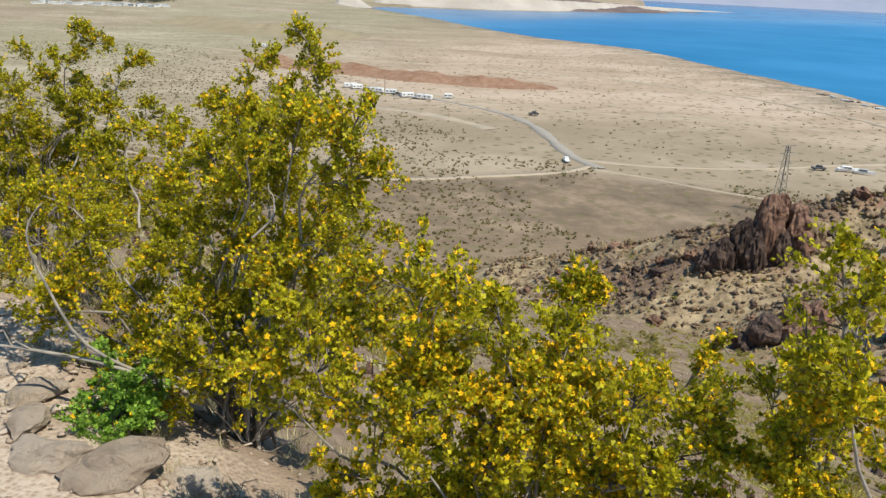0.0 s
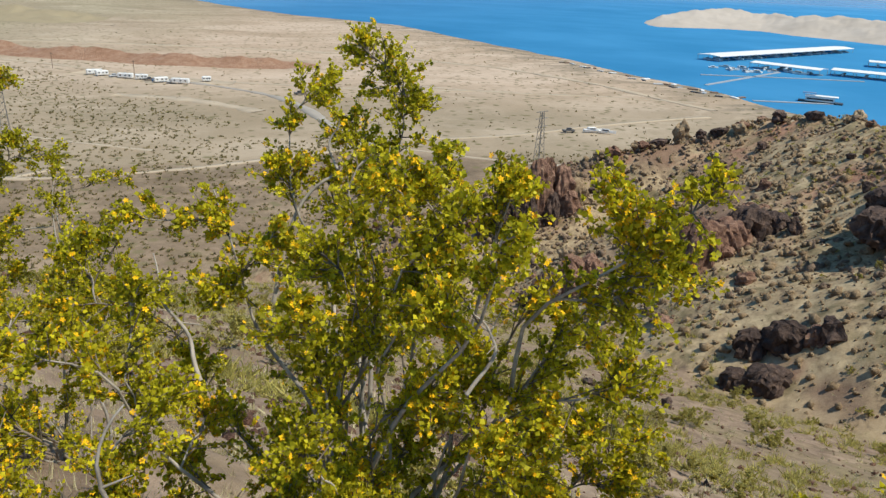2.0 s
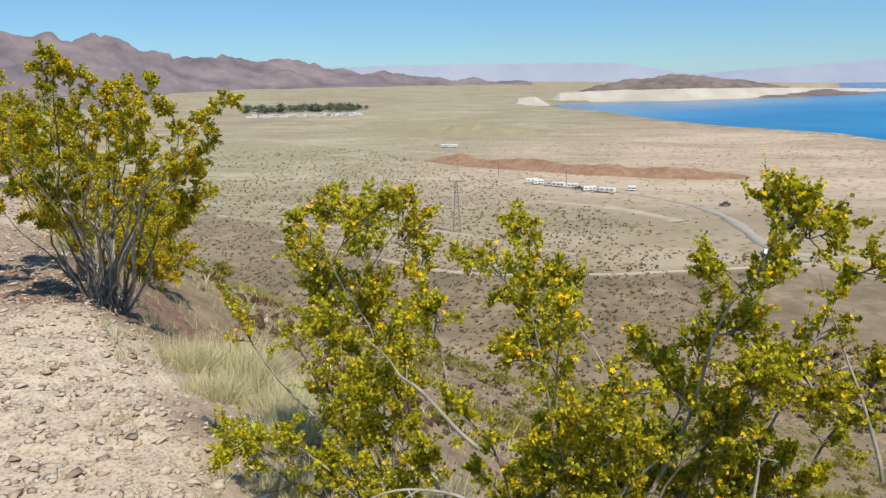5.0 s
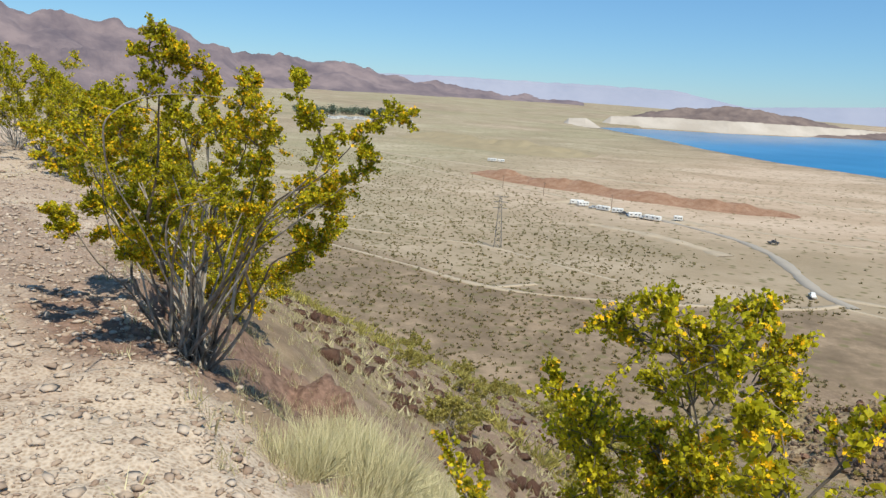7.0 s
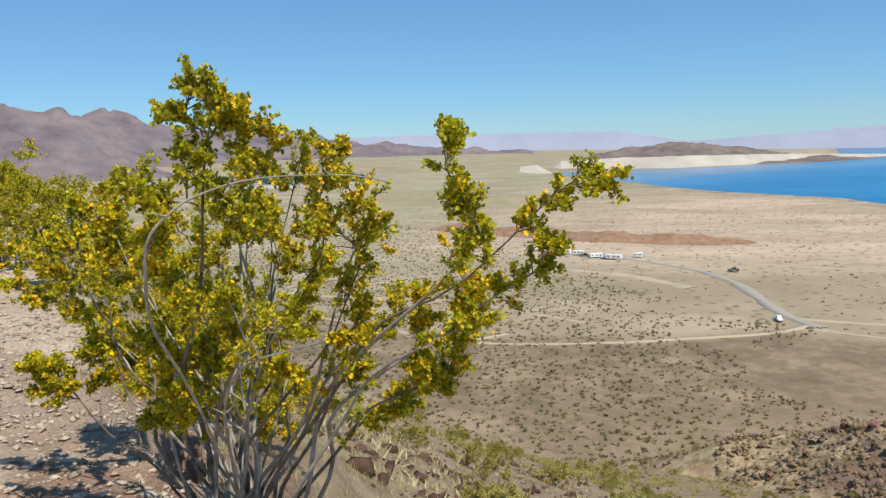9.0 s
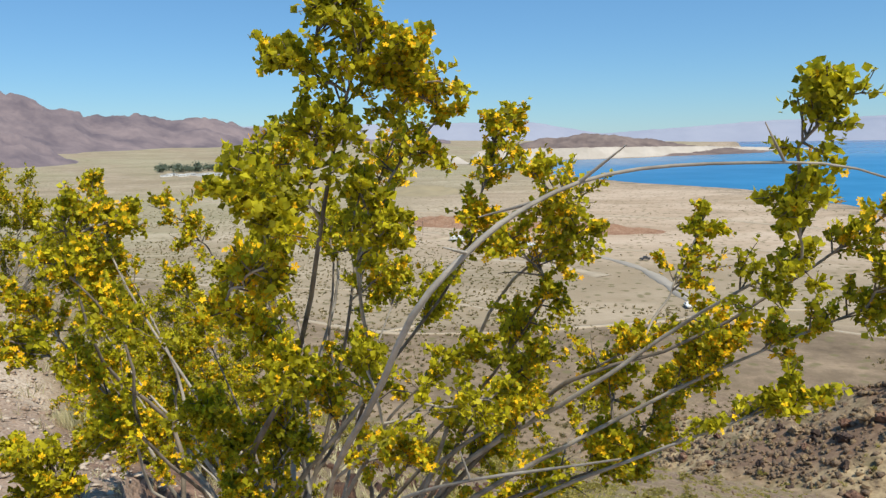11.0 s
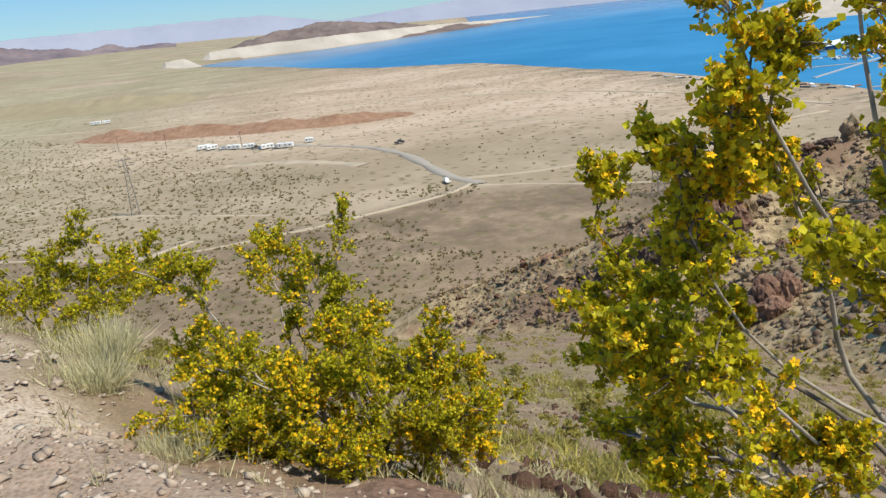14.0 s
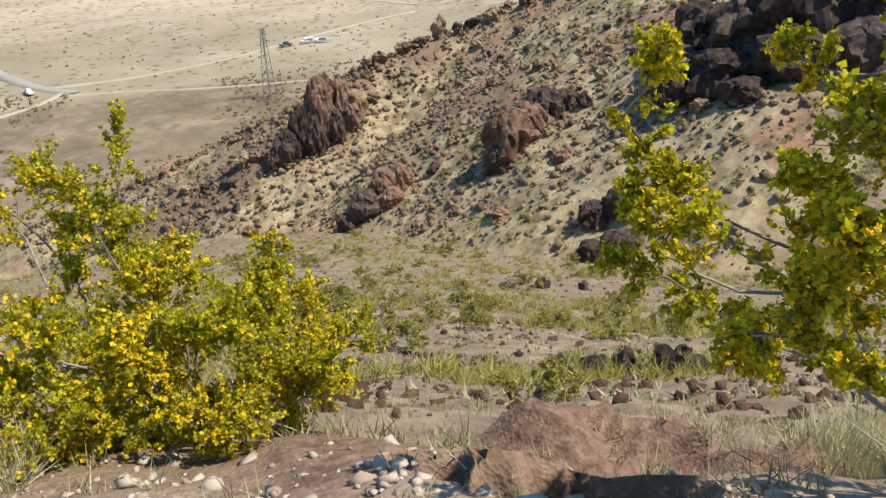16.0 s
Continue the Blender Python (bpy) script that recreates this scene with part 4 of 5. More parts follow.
# ---- scrub in the bowl and on the plain ----
def scatter(n, rng, az0, az1, d0, d1, x0=-6.0, y0=6.0, power=1.0):
    a, d = np.radians(rng.uniform(az0, az1, n)), d0 * (d1 / d0) ** (rng.random(n) ** power)
    return x0 - np.sin(a) * d, y0 + np.cos(a) * d


rng = np.random.default_rng(5)
kinds = [creosote((0, 60 + 3 * k), [], 40 + k, "small olive-green desert shrub", 0.6, 0.7, 20, 8, 3, 7, 0.034, 0.0, False, "shrubs in the bowl", LEAF_OLIVE, name="desert_shrub", sink=0.03, fine_steps=6, plume=0.34) for k in range(3)]
xs, ys = scatter(300, rng, -62, 45, 14, 125, power=0.5)
hs, tr, sp = land(xs, ys)[:3]
for k, (x, y, z, t, s) in enumerate(zip(xs, ys, hs, tr, sp)):
    if t > 0.05 or k > 285 or edge_distance(np.array([x]), np.array([y]))[0] < 9:
        continue
    w = rng.uniform(0.7, 1.6) * (0.8 if s > 0.5 else 1)
    if k < 3:
        kinds[k].matrix_basis = Matrix.Translation((x, y, z - 0.03))
        continue
    m = copy_thing(kinds[k % 3], Matrix.Translation((x, y, z - 0.03)) @ Matrix.Rotation(rng.uniform(0, 6.28), 4, "Z"))
    m.scale = (w, w, w * rng.uniform(0.75, 1.1))
for k, ob in enumerate(kinds):
    if ob.matrix_basis.translation.y > 59 and abs(ob.matrix_basis.translation.x) < 0.01:
        ob.matrix_basis = Matrix.Translation((12 + 5 * k, 30, height(12 + 5 * k, 30) - 0.03))
# bushes on the near slope
for x, y, w in ((-8.6, 14.5, 0.9), (-9.2, 16.0, 1.0), (-4.0, 14.0, 1.0), (1.5, 9.0, 1.0), (4.5, 8.5, 1.2), (3.0, 12.0, 1.2), (-15.0, 17.0, 1.0)):
    m = copy_thing(kinds[int(abs(x * 7)) % 3], Matrix.Translation((x, y, height(x, y) - 0.03)) @ Matrix.Rotation(x * 3, 4, "Z"))
    m.scale = (w, w, w)


def tufts(name, label, category, x, y, size, spikes, material, rng, flatten=0.6, blade=0.16, spread=0.5):
    """Many small plants in one mesh: each a spray of narrow blades."""
    z = land(x, y)[0]
    n = len(x)
    foot = np.repeat(np.stack((x, y, z - 0.02), -1), spikes, 0)
    s = np.repeat(size, spikes)[:, None]
    d = rng.normal(0, spread, (n * spikes, 3))
    d[:, 2] = np.abs(d[:, 2]) * flatten + flatten
    d = unit(d)
    root = foot + s * rng.normal(0, 0.25, (n * spikes, 3)) * np.array((1, 1, 0))
    side = unit(np.cross(d, rng.normal(0, 1, (n * spikes, 3)))) * s * blade
    ln = s * rng.uniform(0.6, 1.2, (n * spikes, 1))
    v = np.stack((root - side * 0.5, root + side * 0.5, root + d * ln + side * 0.15), 1).reshape(-1, 3)
    f = np.arange(len(v)).reshape(-1, 3)
    return tagged(new(name, mesh(name, v, f, material)), label, category, kind="stuff")


x, y = scatter(30000, rng, -35, 66, 130, 800, power=0.62)
h = land(x, y)[0]
dense = (fractal(x, y, 0.012, 3) > -0.3) & (h > LAKE_Z + 0.4) & (rng.random(len(x)) < np.where(y > np.interp(x, (-420, -300, -150, -60, 0), (640, 540, 425, 325, 310)), 0.08, 1.0))
tufts("plain_scrub", "sparse low scrub dotting the desert plain", "scrub", x[dense], y[dense], rng.uniform(0.45, 1.15, dense.sum()), 9, SCRUB, rng, 0.7, 0.5, 0.8)
x, y = scatter(12000, rng, -70, 60, 6, 130, power=0.45)
q = edge_distance(x, y)
ok = (q > 2.5)
olive = (q > 9.0) & (fractal(x, y, 0.12, 3) > np.interp(q, (9, 30), (0.2, 0.0)))
tufts("green_scrub", "low olive weeds in patches over the slope", "scrub", x[olive] + 0.4, y[olive] + 0.3, rng.uniform(0.2, 0.6, olive.sum()), 30, LEAF_OLIVE, rng, 0.6, 0.1, 0.8)
tufts("slope_scrub", "dry low scrub and weeds over the slope", "scrub", x[ok], y[ok], rng.uniform(0.08, 0.26, ok.sum()), 10, DRY_GRASS, rng, 0.6, 0.2, 0.8)
x, y = rng.uniform(-18, 7, 30000), rng.uniform(1, 24, 30000)
q = edge_distance(x, y)
ok = (q > -0.35) & (q < 9.0) & (rng.random(30000) < np.interp(q, (-0.35, 0.3, 2.5, 9), (0.06, 0.7, 0.8, 0.2)))
tufts("dry_grass", "dry yellow grass tufts along the trail edge", "grass", x[ok], y[ok], rng.uniform(0.05, 0.15, ok.sum()), 14, DRY_GRASS, rng, 1.0, 0.055, 0.6)
x, y = rng.uniform(-14, 4, 900), rng.uniform(2, 12, 900)
q = edge_distance(x, y)
ok = (q < -0.2) & (q > -3.0) & (fractal(x, y, 0.6, 3) > 0.08)
tufts("trail_weeds", "small greenish weeds between the stones of the trail", "weeds", x[ok], y[ok], rng.uniform(0.04, 0.12, ok.sum()), 16, PALE_BRUSH, rng, 0.6, 0.07, 0.8)
for bx, by, w in ((-4.9, 7.35, 0.55), (-4.6, 7.6, 0.5), (-5.3, 7.6, 0.45), (-3.5, 6.75, 0.4), (-2.9, 6.6, 0.4), (-5.4, 8.6, 0.4), (-9.2, 9.75, 0.35), (-10.0, 10.2, 0.4), (0.2, 4.9, 0.4), (-9.0, 8.95, 0.25), (-5.1, 7.1, 0.35), (-4.3, 7.05, 0.4), (-4.0, 6.85, 0.38), (-3.7, 6.45, 0.3), (-4.5, 6.75, 0.3), (-5.6, 8.2, 0.4), (-5.9, 8.5, 0.35), (-5.0, 8.1, 0.4), (-4.2, 7.7, 0.4), (-3.3, 6.0, 0.25), (-2.9, 5.6, 0.25), (-10.6, 9.9, 0.3), (-9.7, 9.6, 0.3), (-1.0, 4.7, 0.25)):
    r2 = np.random.default_rng(int(abs(bx * 100)))
    v = []
    for k in range(1300):
        a, rr = r2.uniform(0, 6.28), w * 0.55 * math.sqrt(r2.random())
        p0 = np.array((rr * math.cos(a), rr * math.sin(a), 0))
        d = unit(np.array((math.cos(a) * rr * 1.2, math.sin(a) * rr * 1.2, 0.45)) + r2.normal(0, 0.2, 3)) * w * r2.uniform(0.3, 0.75)
        sd = unit(np.cross(d, r2.normal(0, 1, 3))) * 0.0025
        v += [p0 - sd, p0 + sd, p0 + d]
    ob = new("brush_tuft", mesh("brush_tuft", np.array(v), np.arange(len(v)).reshape(-1, 3), PALE_BRUSH))
    ob.location = (bx, by, height(bx, by) - 0.02)
    tagged(ob, "pale grey-green brush tuft on the trail edge", "brush", "pale brush tufts")


# ---- stones and rocks ----
def rock_mesh(seed, material, detail=2, stretch=(1, 1, 0.75), rough=0.35):
    r = np.random.default_rng(seed)
    bm = bmesh.new()
    bmesh.ops.create_icosphere(bm, subdivisions=detail, radius=1)
    cuts = [(unit(r.normal(0, 1, 3)), r.uniform(0.55, 0.85)) for k in range(7)]
    off = r.uniform(0, 50, 3)
    for v in bm.verts:
        p = np.array(v.co)
        for n, d in cuts:
            over = p @ n - d
            if over > 0:
                p = p - n * over
        k = 1 + rough * noise.fractal(Vector(p * 1.4 + off), 0.8, 2.1, 4)
        v.co = Vector(p * k * np.array(stretch))
    me = bpy.data.meshes.new("rock")
    bm.to_mesh(me)
    bm.free()
    me.materials.append(material)
    return me


x, y = rng.uniform(-16, 5, 170000), rng.uniform(0, 13, 170000)
q = edge_distance(x, y)
cdist = np.minimum.reduce([np.hypot(x - a, y - b) for a, b in ((2, 2.5), (-1, 4.5), (-4, 6), (-7, 7.5), (-9.5, 8.7), (-5, 5.6), (-7, 6.2), (-9.5, 7.6))])
ok = (q < 0.1 + 0.5 * rng.random(170000) ** 2) & (q > -4) & (rng.random(170000) < np.exp(-cdist / 4.0))
x, y = x[ok], y[ok]
z = land(x, y)[0]
bm = bmesh.new()
bmesh.ops.create_icosphere(bm, subdivisions=1, radius=1)
unit_v = np.array([v.co for v in bm.verts])
unit_f = np.array([[v.index for v in f.verts] for f in bm.faces])
bm.free()
n = len(x)
size = 0.007 + 0.029 * rng.random(n) ** 3.2
wob = 1 + rng.uniform(-0.65, 0.45, (n, len(unit_v), 1))
shape = rng.uniform(0.45, 1.4, (n, 1, 3)) * np.array((1, 1, 0.42))
ang = rng.uniform(0, 6.28, n)
v = unit_v[None] * wob * shape * size[:, None, None]
vx, vy = v[..., 0] * np.cos(ang)[:, None] - v[..., 1] * np.sin(ang)[:, None], v[..., 0] * np.sin(ang)[:, None] + v[..., 1] * np.cos(ang)[:, None]
v = np.stack((vx + x[:, None], vy + y[:, None], v[..., 2] + z[:, None] + 0.2 * size[:, None]), -1).reshape(-1, 3)
f = (unit_f[None] + (np.arange(n) * len(unit_v))[:, None, None]).reshape(-1, 3)
tagged(new("gravel", mesh("gravel", v, f, STONE)), "angular cream and pink stones strewn over the trail", "gravel", kind="stuff")


# ---- rocks of the spur and the bowl ----
ROCKS = [rock_mesh(60 + k, m, 3, (1.0, rng.uniform(0.75, 1.1), rng.uniform(0.6, 0.95)), 0.5) for k, m in enumerate((ROCK_DARK, ROCK_DARK, ROCK_RED, ROCK_TAN, ROCK_DARK, ROCK_RED, ROCK_TAN))]
LABELS = ["dark volcanic boulder on the slope", "dark volcanic boulder on the slope", "reddish boulder on the slope", "tan boulder on the slope", "dark volcanic boulder on the slope", "reddish boulder on the slope", "tan boulder on the slope"]


def boulder(k, x, y, w, h, turn=0.0, sink=0.3):
    ob = new("boulder", ROCKS[k % 7])
    ob.matrix_basis = Matrix.LocRotScale((x, y, height(x, y) + h * (0.5 - sink)), Euler((0, 0, turn)), (w / 2, w / 2 * 0.9, h / 1.5))
    return tagged(ob, LABELS[k % 7], "boulder", "boulders on the spur")


def column(seed, material, w, h):
    r = np.random.default_rng(seed)
    bm = bmesh.new()
    bmesh.ops.create_icosphere(bm, subdivisions=4, radius=1)
    off = Vector(r.uniform(0, 60, 3))
    for v in bm.verts:
        p = v.co.copy()
        p.z = math.copysign(abs(p.z) ** 0.7, p.z)
        p.x, p.y = p.x * (1.2 - 0.18 * p.z), p.y * (1.2 - 0.18 * p.z)
        crack = abs(noise.noise(Vector((p.x * 2.2, p.y * 2.2, p.z * 0.7)) + off))
        k = 0.8 + 0.35 * noise.fractal(p * 1.3 + off, 0.7, 2.1, 5) + 0.45 * min(0.35, crack)
        v.co = Vector((p.x * k * w / 2, p.y * k * w / 2, (p.z * 0.9 + 0.15 * noise.noise(p * 3 + off)) * h * 0.62 + h * 0.38))
    me = bpy.data.meshes.new("rock")
    bm.to_mesh(me)
    bm.free()
    me.materials.append(material)
    return me


def outcrop(name, x, y, label, columns, seed, right=(0.96, 0.28)):
    """Crags set side by side: metres to the right, back, width, height, material."""
    z = min(height(x + dx, y) for dx in (-3, 0, 3)) - 0.6
    ob = thing(name, Matrix.Translation((x, y, z)), label, "rock", "rock outcrops of the spur")
    for k, (a, b, w, h, m) in enumerate(columns):
        p = part_mesh("crag", column(seed + k, m, w, h + 0.6), ob)
        px, py = a * right[0] - b * right[1], a * right[1] + b * right[0]
        p.location = (px, py, max(-3.0, min(3.0, height(x + px, y + py) - z - 0.8)))
        p.rotation_euler = (0, 0, 0.7 * k)
    return ob


# Shaded left and sunlit right of the spire are put into crag materials.
outcrop("rock_spire", 19.4, 112.8, "tall dark red rock spire on the crest of the spur", [(0.6, 0, 4.2, 10.0, ROCK_RED), (-2.6, -0.3, 3.2, 7.4, ROCK_DARK), (-5.2, -0.2, 3.4, 5.0, ROCK_DARK), (2.8, 1.6, 3.2, 9.0, ROCK_RED), (4.8, 0.6, 3.8, 7.0, ROCK_RED), (7.0, 0.6, 3.8, 4.4, ROCK_TAN), (-1.2, -1.6, 2.6, 5.8, ROCK_DARK), (2.2, -1.6, 2.6, 5.0, ROCK_DARK), (-7.0, 0.2, 2.6, 3.0, ROCK_DARK), (5.4, -1.4, 3.0, 3.6, ROCK_RED)], 100)
outcrop("rock_outcrop", 35.5, 80.5, "dark reddish rock outcrop on the spur", [(-3.2, 0, 5.0, 6.0, ROCK_RED), (0.4, 0.5, 4.4, 4.6, ROCK_RED), (3.6, 0.8, 4.6, 4.4, ROCK_DARK), (-5.0, -0.8, 3.0, 3.0, ROCK_DARK), (6.4, 0, 3.6, 3.0, ROCK_DARK)], 120)
outcrop("rock_outcrop", 21.2, 91.5, "broken red and black rock outcrop", [(-2.6, 0, 3.8, 3.6, ROCK_DARK), (0.4, 0, 3.4, 4.0, ROCK_RED), (2.6, -0.6, 3.0, 3.2, ROCK_RED), (-4.8, 0.4, 2.6, 2.4, ROCK_DARK), (0.0, -2.2, 3.0, 2.2, ROCK_RED)], 130)
# Dark rock on every column imitates the shade that lies on this crag.
outcrop("rock_outcrop", 55.0, 62.0, "big crag high on the spur, its shade put in as dark rock", [(-5, 2, 7.0, 6.5, ROCK_DARK), (0, 0, 8.0, 7.0, ROCK_DARK), (6, -1, 7.0, 6.0, ROCK_DARK), (-9, 7, 5.0, 5.5, ROCK_DARK), (-11, 2, 5.0, 4.0, ROCK_DARK), (-7, -3, 5.5, 4.2, ROCK_DARK), (-1, -5, 6.0, 4.2, ROCK_DARK), (5, -6, 6.0, 4.0, ROCK_DARK), (-12, -3, 4.0, 2.6, ROCK_DARK), (-5, -8, 4.0, 2.4, ROCK_DARK)], 140, (0.77, -0.64))
outcrop("rock_outcrop", 31.8, 58.6, "low dark ledge of rock above the bowl", [(-1.8, 0, 2.6, 2.0, ROCK_DARK), (0.8, 0.3, 3.0, 2.2, ROCK_DARK), (3.2, 0.2, 2.2, 1.6, ROCK_RED)], 150, (0.8, -0.6))
outcrop("rock_outcrop", 29.2, 55.4, "low dark ledge of rock above the bowl", [(-1.6, 0, 2.4, 1.6, ROCK_DARK), (1.0, 0.2, 3.2, 2.0, ROCK_DARK)], 160, (0.8, -0.6))
boulder(3, 44.1, 123.3, 2.8, 3.4, 0.4)
for k, (x, y, w) in enumerate(((40.5, 123.0, 2.4), (38.0, 122.5, 2.2), (36.5, 122.8, 1.7), (33.0, 122.0, 2.6), (31.0, 122.2, 2.2), (47.0, 123.0, 2.0), (50, 122.5, 2.4), (53, 121, 2.2), (8.7, 116, 2.6), (10.6, 114.5, 2.2), (0.6, 120, 2.0), (3.0, 117, 1.8), (6.3, 113.5, 2.2), (12.5, 113, 2.4), (-6, 124, 1.6), (-10, 128, 1.4), (14, 110, 2.0), (57, 118, 2.6), (60, 113, 2.4))):
    boulder((0, 2, 3, 5, 6, 4)[k % 6], x, y, w * 1.1, w * 0.7, k, 0.35)
for k, (x, y, w) in enumerate(((0.5, 18.9, 0.8), (1.2, 18.3, 1.0), (1.9, 17.8, 0.9), (2.5, 17.4, 0.8), (0.0, 19.3, 0.6), (1.5, 17.3, 0.55), (0.9, 17.9, 0.5), (3.0, 18.6, 0.7), (-0.6, 18.2, 0.45), (12.7, 44.1, 1.0), (15.0, 43.7, 1.2), (17, 42, 0.9), (2.2, 16.2, 0.5), (-3.1, 15.2, 0.35))):
    boulder((0, 1, 4)[k % 3], x, y, w, w * 0.8, k * 1.3, 0.35)
# flat pale rocks at the foot of the bush where the walk begins
PALE_ROCKS = [rock_mesh(90 + k, ROCK_PALE, 3, (1.2, 0.8, 0.45), 0.3) for k in range(3)]
for k, (x, y, w) in enumerate(((0.86, 2.92, 0.13), (1.1, 2.98, 0.17), (0.65, 3.05, 0.10), (1.3, 3.1, 0.12), (0.45, 3.3, 0.11), (0.75, 3.35, 0.07), (0.2, 3.4, 0.08))):
    ob = new("rock", PALE_ROCKS[k % 3])
    ob.matrix_basis = Matrix.LocRotScale((x, y, height(x, y) + 0.1 * w), Euler((0, 0, 1.1 * k)), (w, w, w))
    tagged(ob, "flat pale trailside rock under the bush", "rock", "pale rocks by the trail")
xs, ys = scatter(1100, rng, -58, 6, 45, 135, power=0.3)
hs, tr, sp, fl, _ = land(xs, ys)
count = 0
for k, (x, y, s, f) in enumerate(zip(xs, ys, sp, fl)):
    if s < 0.4 or f > 0.3 or count >= 290:
        continue
    count += 1
    w = 0.5 + 1.9 * rng.random() ** 2.5
    boulder(int(rng.integers(0, 7)), x, y, w, w * rng.uniform(0.6, 0.95), rng.uniform(0, 6.28))


def rubble(name, label, x, y, size, material):
    n, z = len(x), land(x, y)[0]
    wob = 1 + rng.uniform(-0.6, 0.45, (n, len(unit_v), 1))
    v = unit_v[None] * wob * rng.uniform(0.6, 1.3, (n, 1, 3)) * size[:, None, None]
    v = (v + np.stack((x, y, z + 0.2 * size), -1)[:, None, :]).reshape(-1, 3)
    f = (unit_f[None] + (np.arange(n) * len(unit_v))[:, None, None]).reshape(-1, 3)
    tagged(new(name, mesh(name, v, f, material)), label, "rubble", kind="stuff")


x, y = scatter(42000, rng, -60, 8, 40, 135, power=0.3)
sp = land(x, y)[2]
ok = sp > 0.35
cut = (rng.random(len(x)) < 0.3) & (fractal(x, y, 0.08, 3) > 0.0)
pale = rng.random(len(x)) < 0.45
rubble("dark_rubble", "brown broken rock strewn over the spur", x[ok & cut], y[ok & cut], 0.10 + 0.48 * rng.random((ok & cut).sum()) ** 3, ROCK_BROWN)
rubble("tan_rubble", "tan broken rock strewn over the spur", x[ok & pale & ~cut], y[ok & pale & ~cut], 0.10 + 0.42 * rng.random((ok & pale & ~cut).sum()) ** 3, ROCK_TAN)
x, y = scatter(7000, rng, -62, 45, 6, 90, power=0.55)
ok = edge_distance(x, y) > 1.5
rubble("slope_stones", "loose dark stones on the slope below the trail", x[ok], y[ok], 0.025 + 0.14 * rng.random(ok.sum()) ** 3, ROCK_RED)


# ---- tracks and earthworks on the plain ----
def road(name, label, points, width, material, lift=0.3):
    p = np.array(points, float)
    u = np.concatenate(([0], np.cumsum(np.hypot(*np.diff(p, axis=0).T))))
    w = np.arange(0, u[-1], 4.0)
    q = np.stack((np.interp(w, u, p[:, 0]), np.interp(w, u, p[:, 1])), -1)
    for k in range(12):
        q[1:-1] = (q[:-2] + 2 * q[1:-1] + q[2:]) / 4
    t = np.gradient(q, axis=0)
    t /= np.linalg.norm(t, axis=1)[:, None]
    side = np.stack((-t[:, 1], t[:, 0]), -1) * (width / 2 * (1 + 1.1 * fractal(q[:, 0], q[:, 1], 0.08, 3)))[:, None]
    rows = []
    for k in (-1, -0.95, 0.95, 1):
        xy = q + side * k
        rows.append(np.stack((xy[:, 0], xy[:, 1], land(xy[:, 0], xy[:, 1])[0] + (lift if abs(k) < 1 else -0.5)), -1))
    v, n = np.concatenate(rows), len(q)
    i, j = np.meshgrid(np.arange(3), np.arange(n - 1), indexing="ij")
    f = np.stack((i * n + j, i * n + j + 1, (i + 1) * n + j + 1, (i + 1) * n + j), -1).reshape(-1, 4)
    tagged(new(name, mesh(name, v, f, material)), label, "road", kind="structure")


road("road_paved", "worn paved road bending across the plain", [(-135, 462), (-112, 448), (-84, 430), (-61, 406), (-47, 376), (-36, 345), (-28, 328), (-14, 312)], 5.0, ASPHALT)
road("road_shore", "pale dirt road along the lake", [(-620, 700), (-480, 655), (-344, 632), (-235, 649), (-140, 646), (-37, 640), (60, 590), (120, 520), (170, 430)], 6, DIRT_ROAD)
road("track_1", "pale dirt track", [(-300, 300), (-235, 295), (-166, 312), (-133, 300), (-95, 290)], 2.6, DIRT_ROAD)
road("track_2", "pale dirt track", [(-230, 262), (-171, 253), (-143, 246), (-130, 245), (-110, 249), (-75, 267), (-26, 304), (-20, 318)], 2.6, DIRT_ROAD)
road("track_3", "pale dirt track", [(-130, 246), (-124, 256), (-118, 266)], 2.4, DIRT_ROAD)
road("track_4", "pale dirt track", [(-28, 328), (-1, 327), (47, 343), (100, 378), (160, 410)], 3, DIRT_ROAD)
road("track_5", "pale dirt track", [(-18, 312), (0, 309), (32, 295), (75, 285)], 2.2, DIRT_ROAD)
road("track_6", "pale dirt track", [(-420, 585), (-330, 545), (-250, 520), (-205, 500), (-150, 478), (-100, 462), (-30, 455), (60, 470)], 4, DIRT_ROAD)
road("track_7", "pale dirt track", [(-700, 900), (-520, 840), (-420, 850), (-300, 800)], 5, DIRT_ROAD)
road("sand_flat", "pale bare sand beside the parking ground", [(-156, 410), (-121, 404), (-95, 392), (-73, 377)], 9, DIRT_ROAD)
road("track_8", "pale dirt track", [(-30, 492), (4, 477), (43, 463), (91, 465), (170, 459)], 3, DIRT_ROAD)
road("parking_ground", "pale gravel parking ground", [(-205, 486), (-170, 474), (-130, 460), (-105, 462)], 20, DIRT_ROAD, 0.25)


LOW_RISE = plain("olive_earth", (0.31, 0.255, 0.165), 0.95, 0.1, 0, 0.25, 0.05)


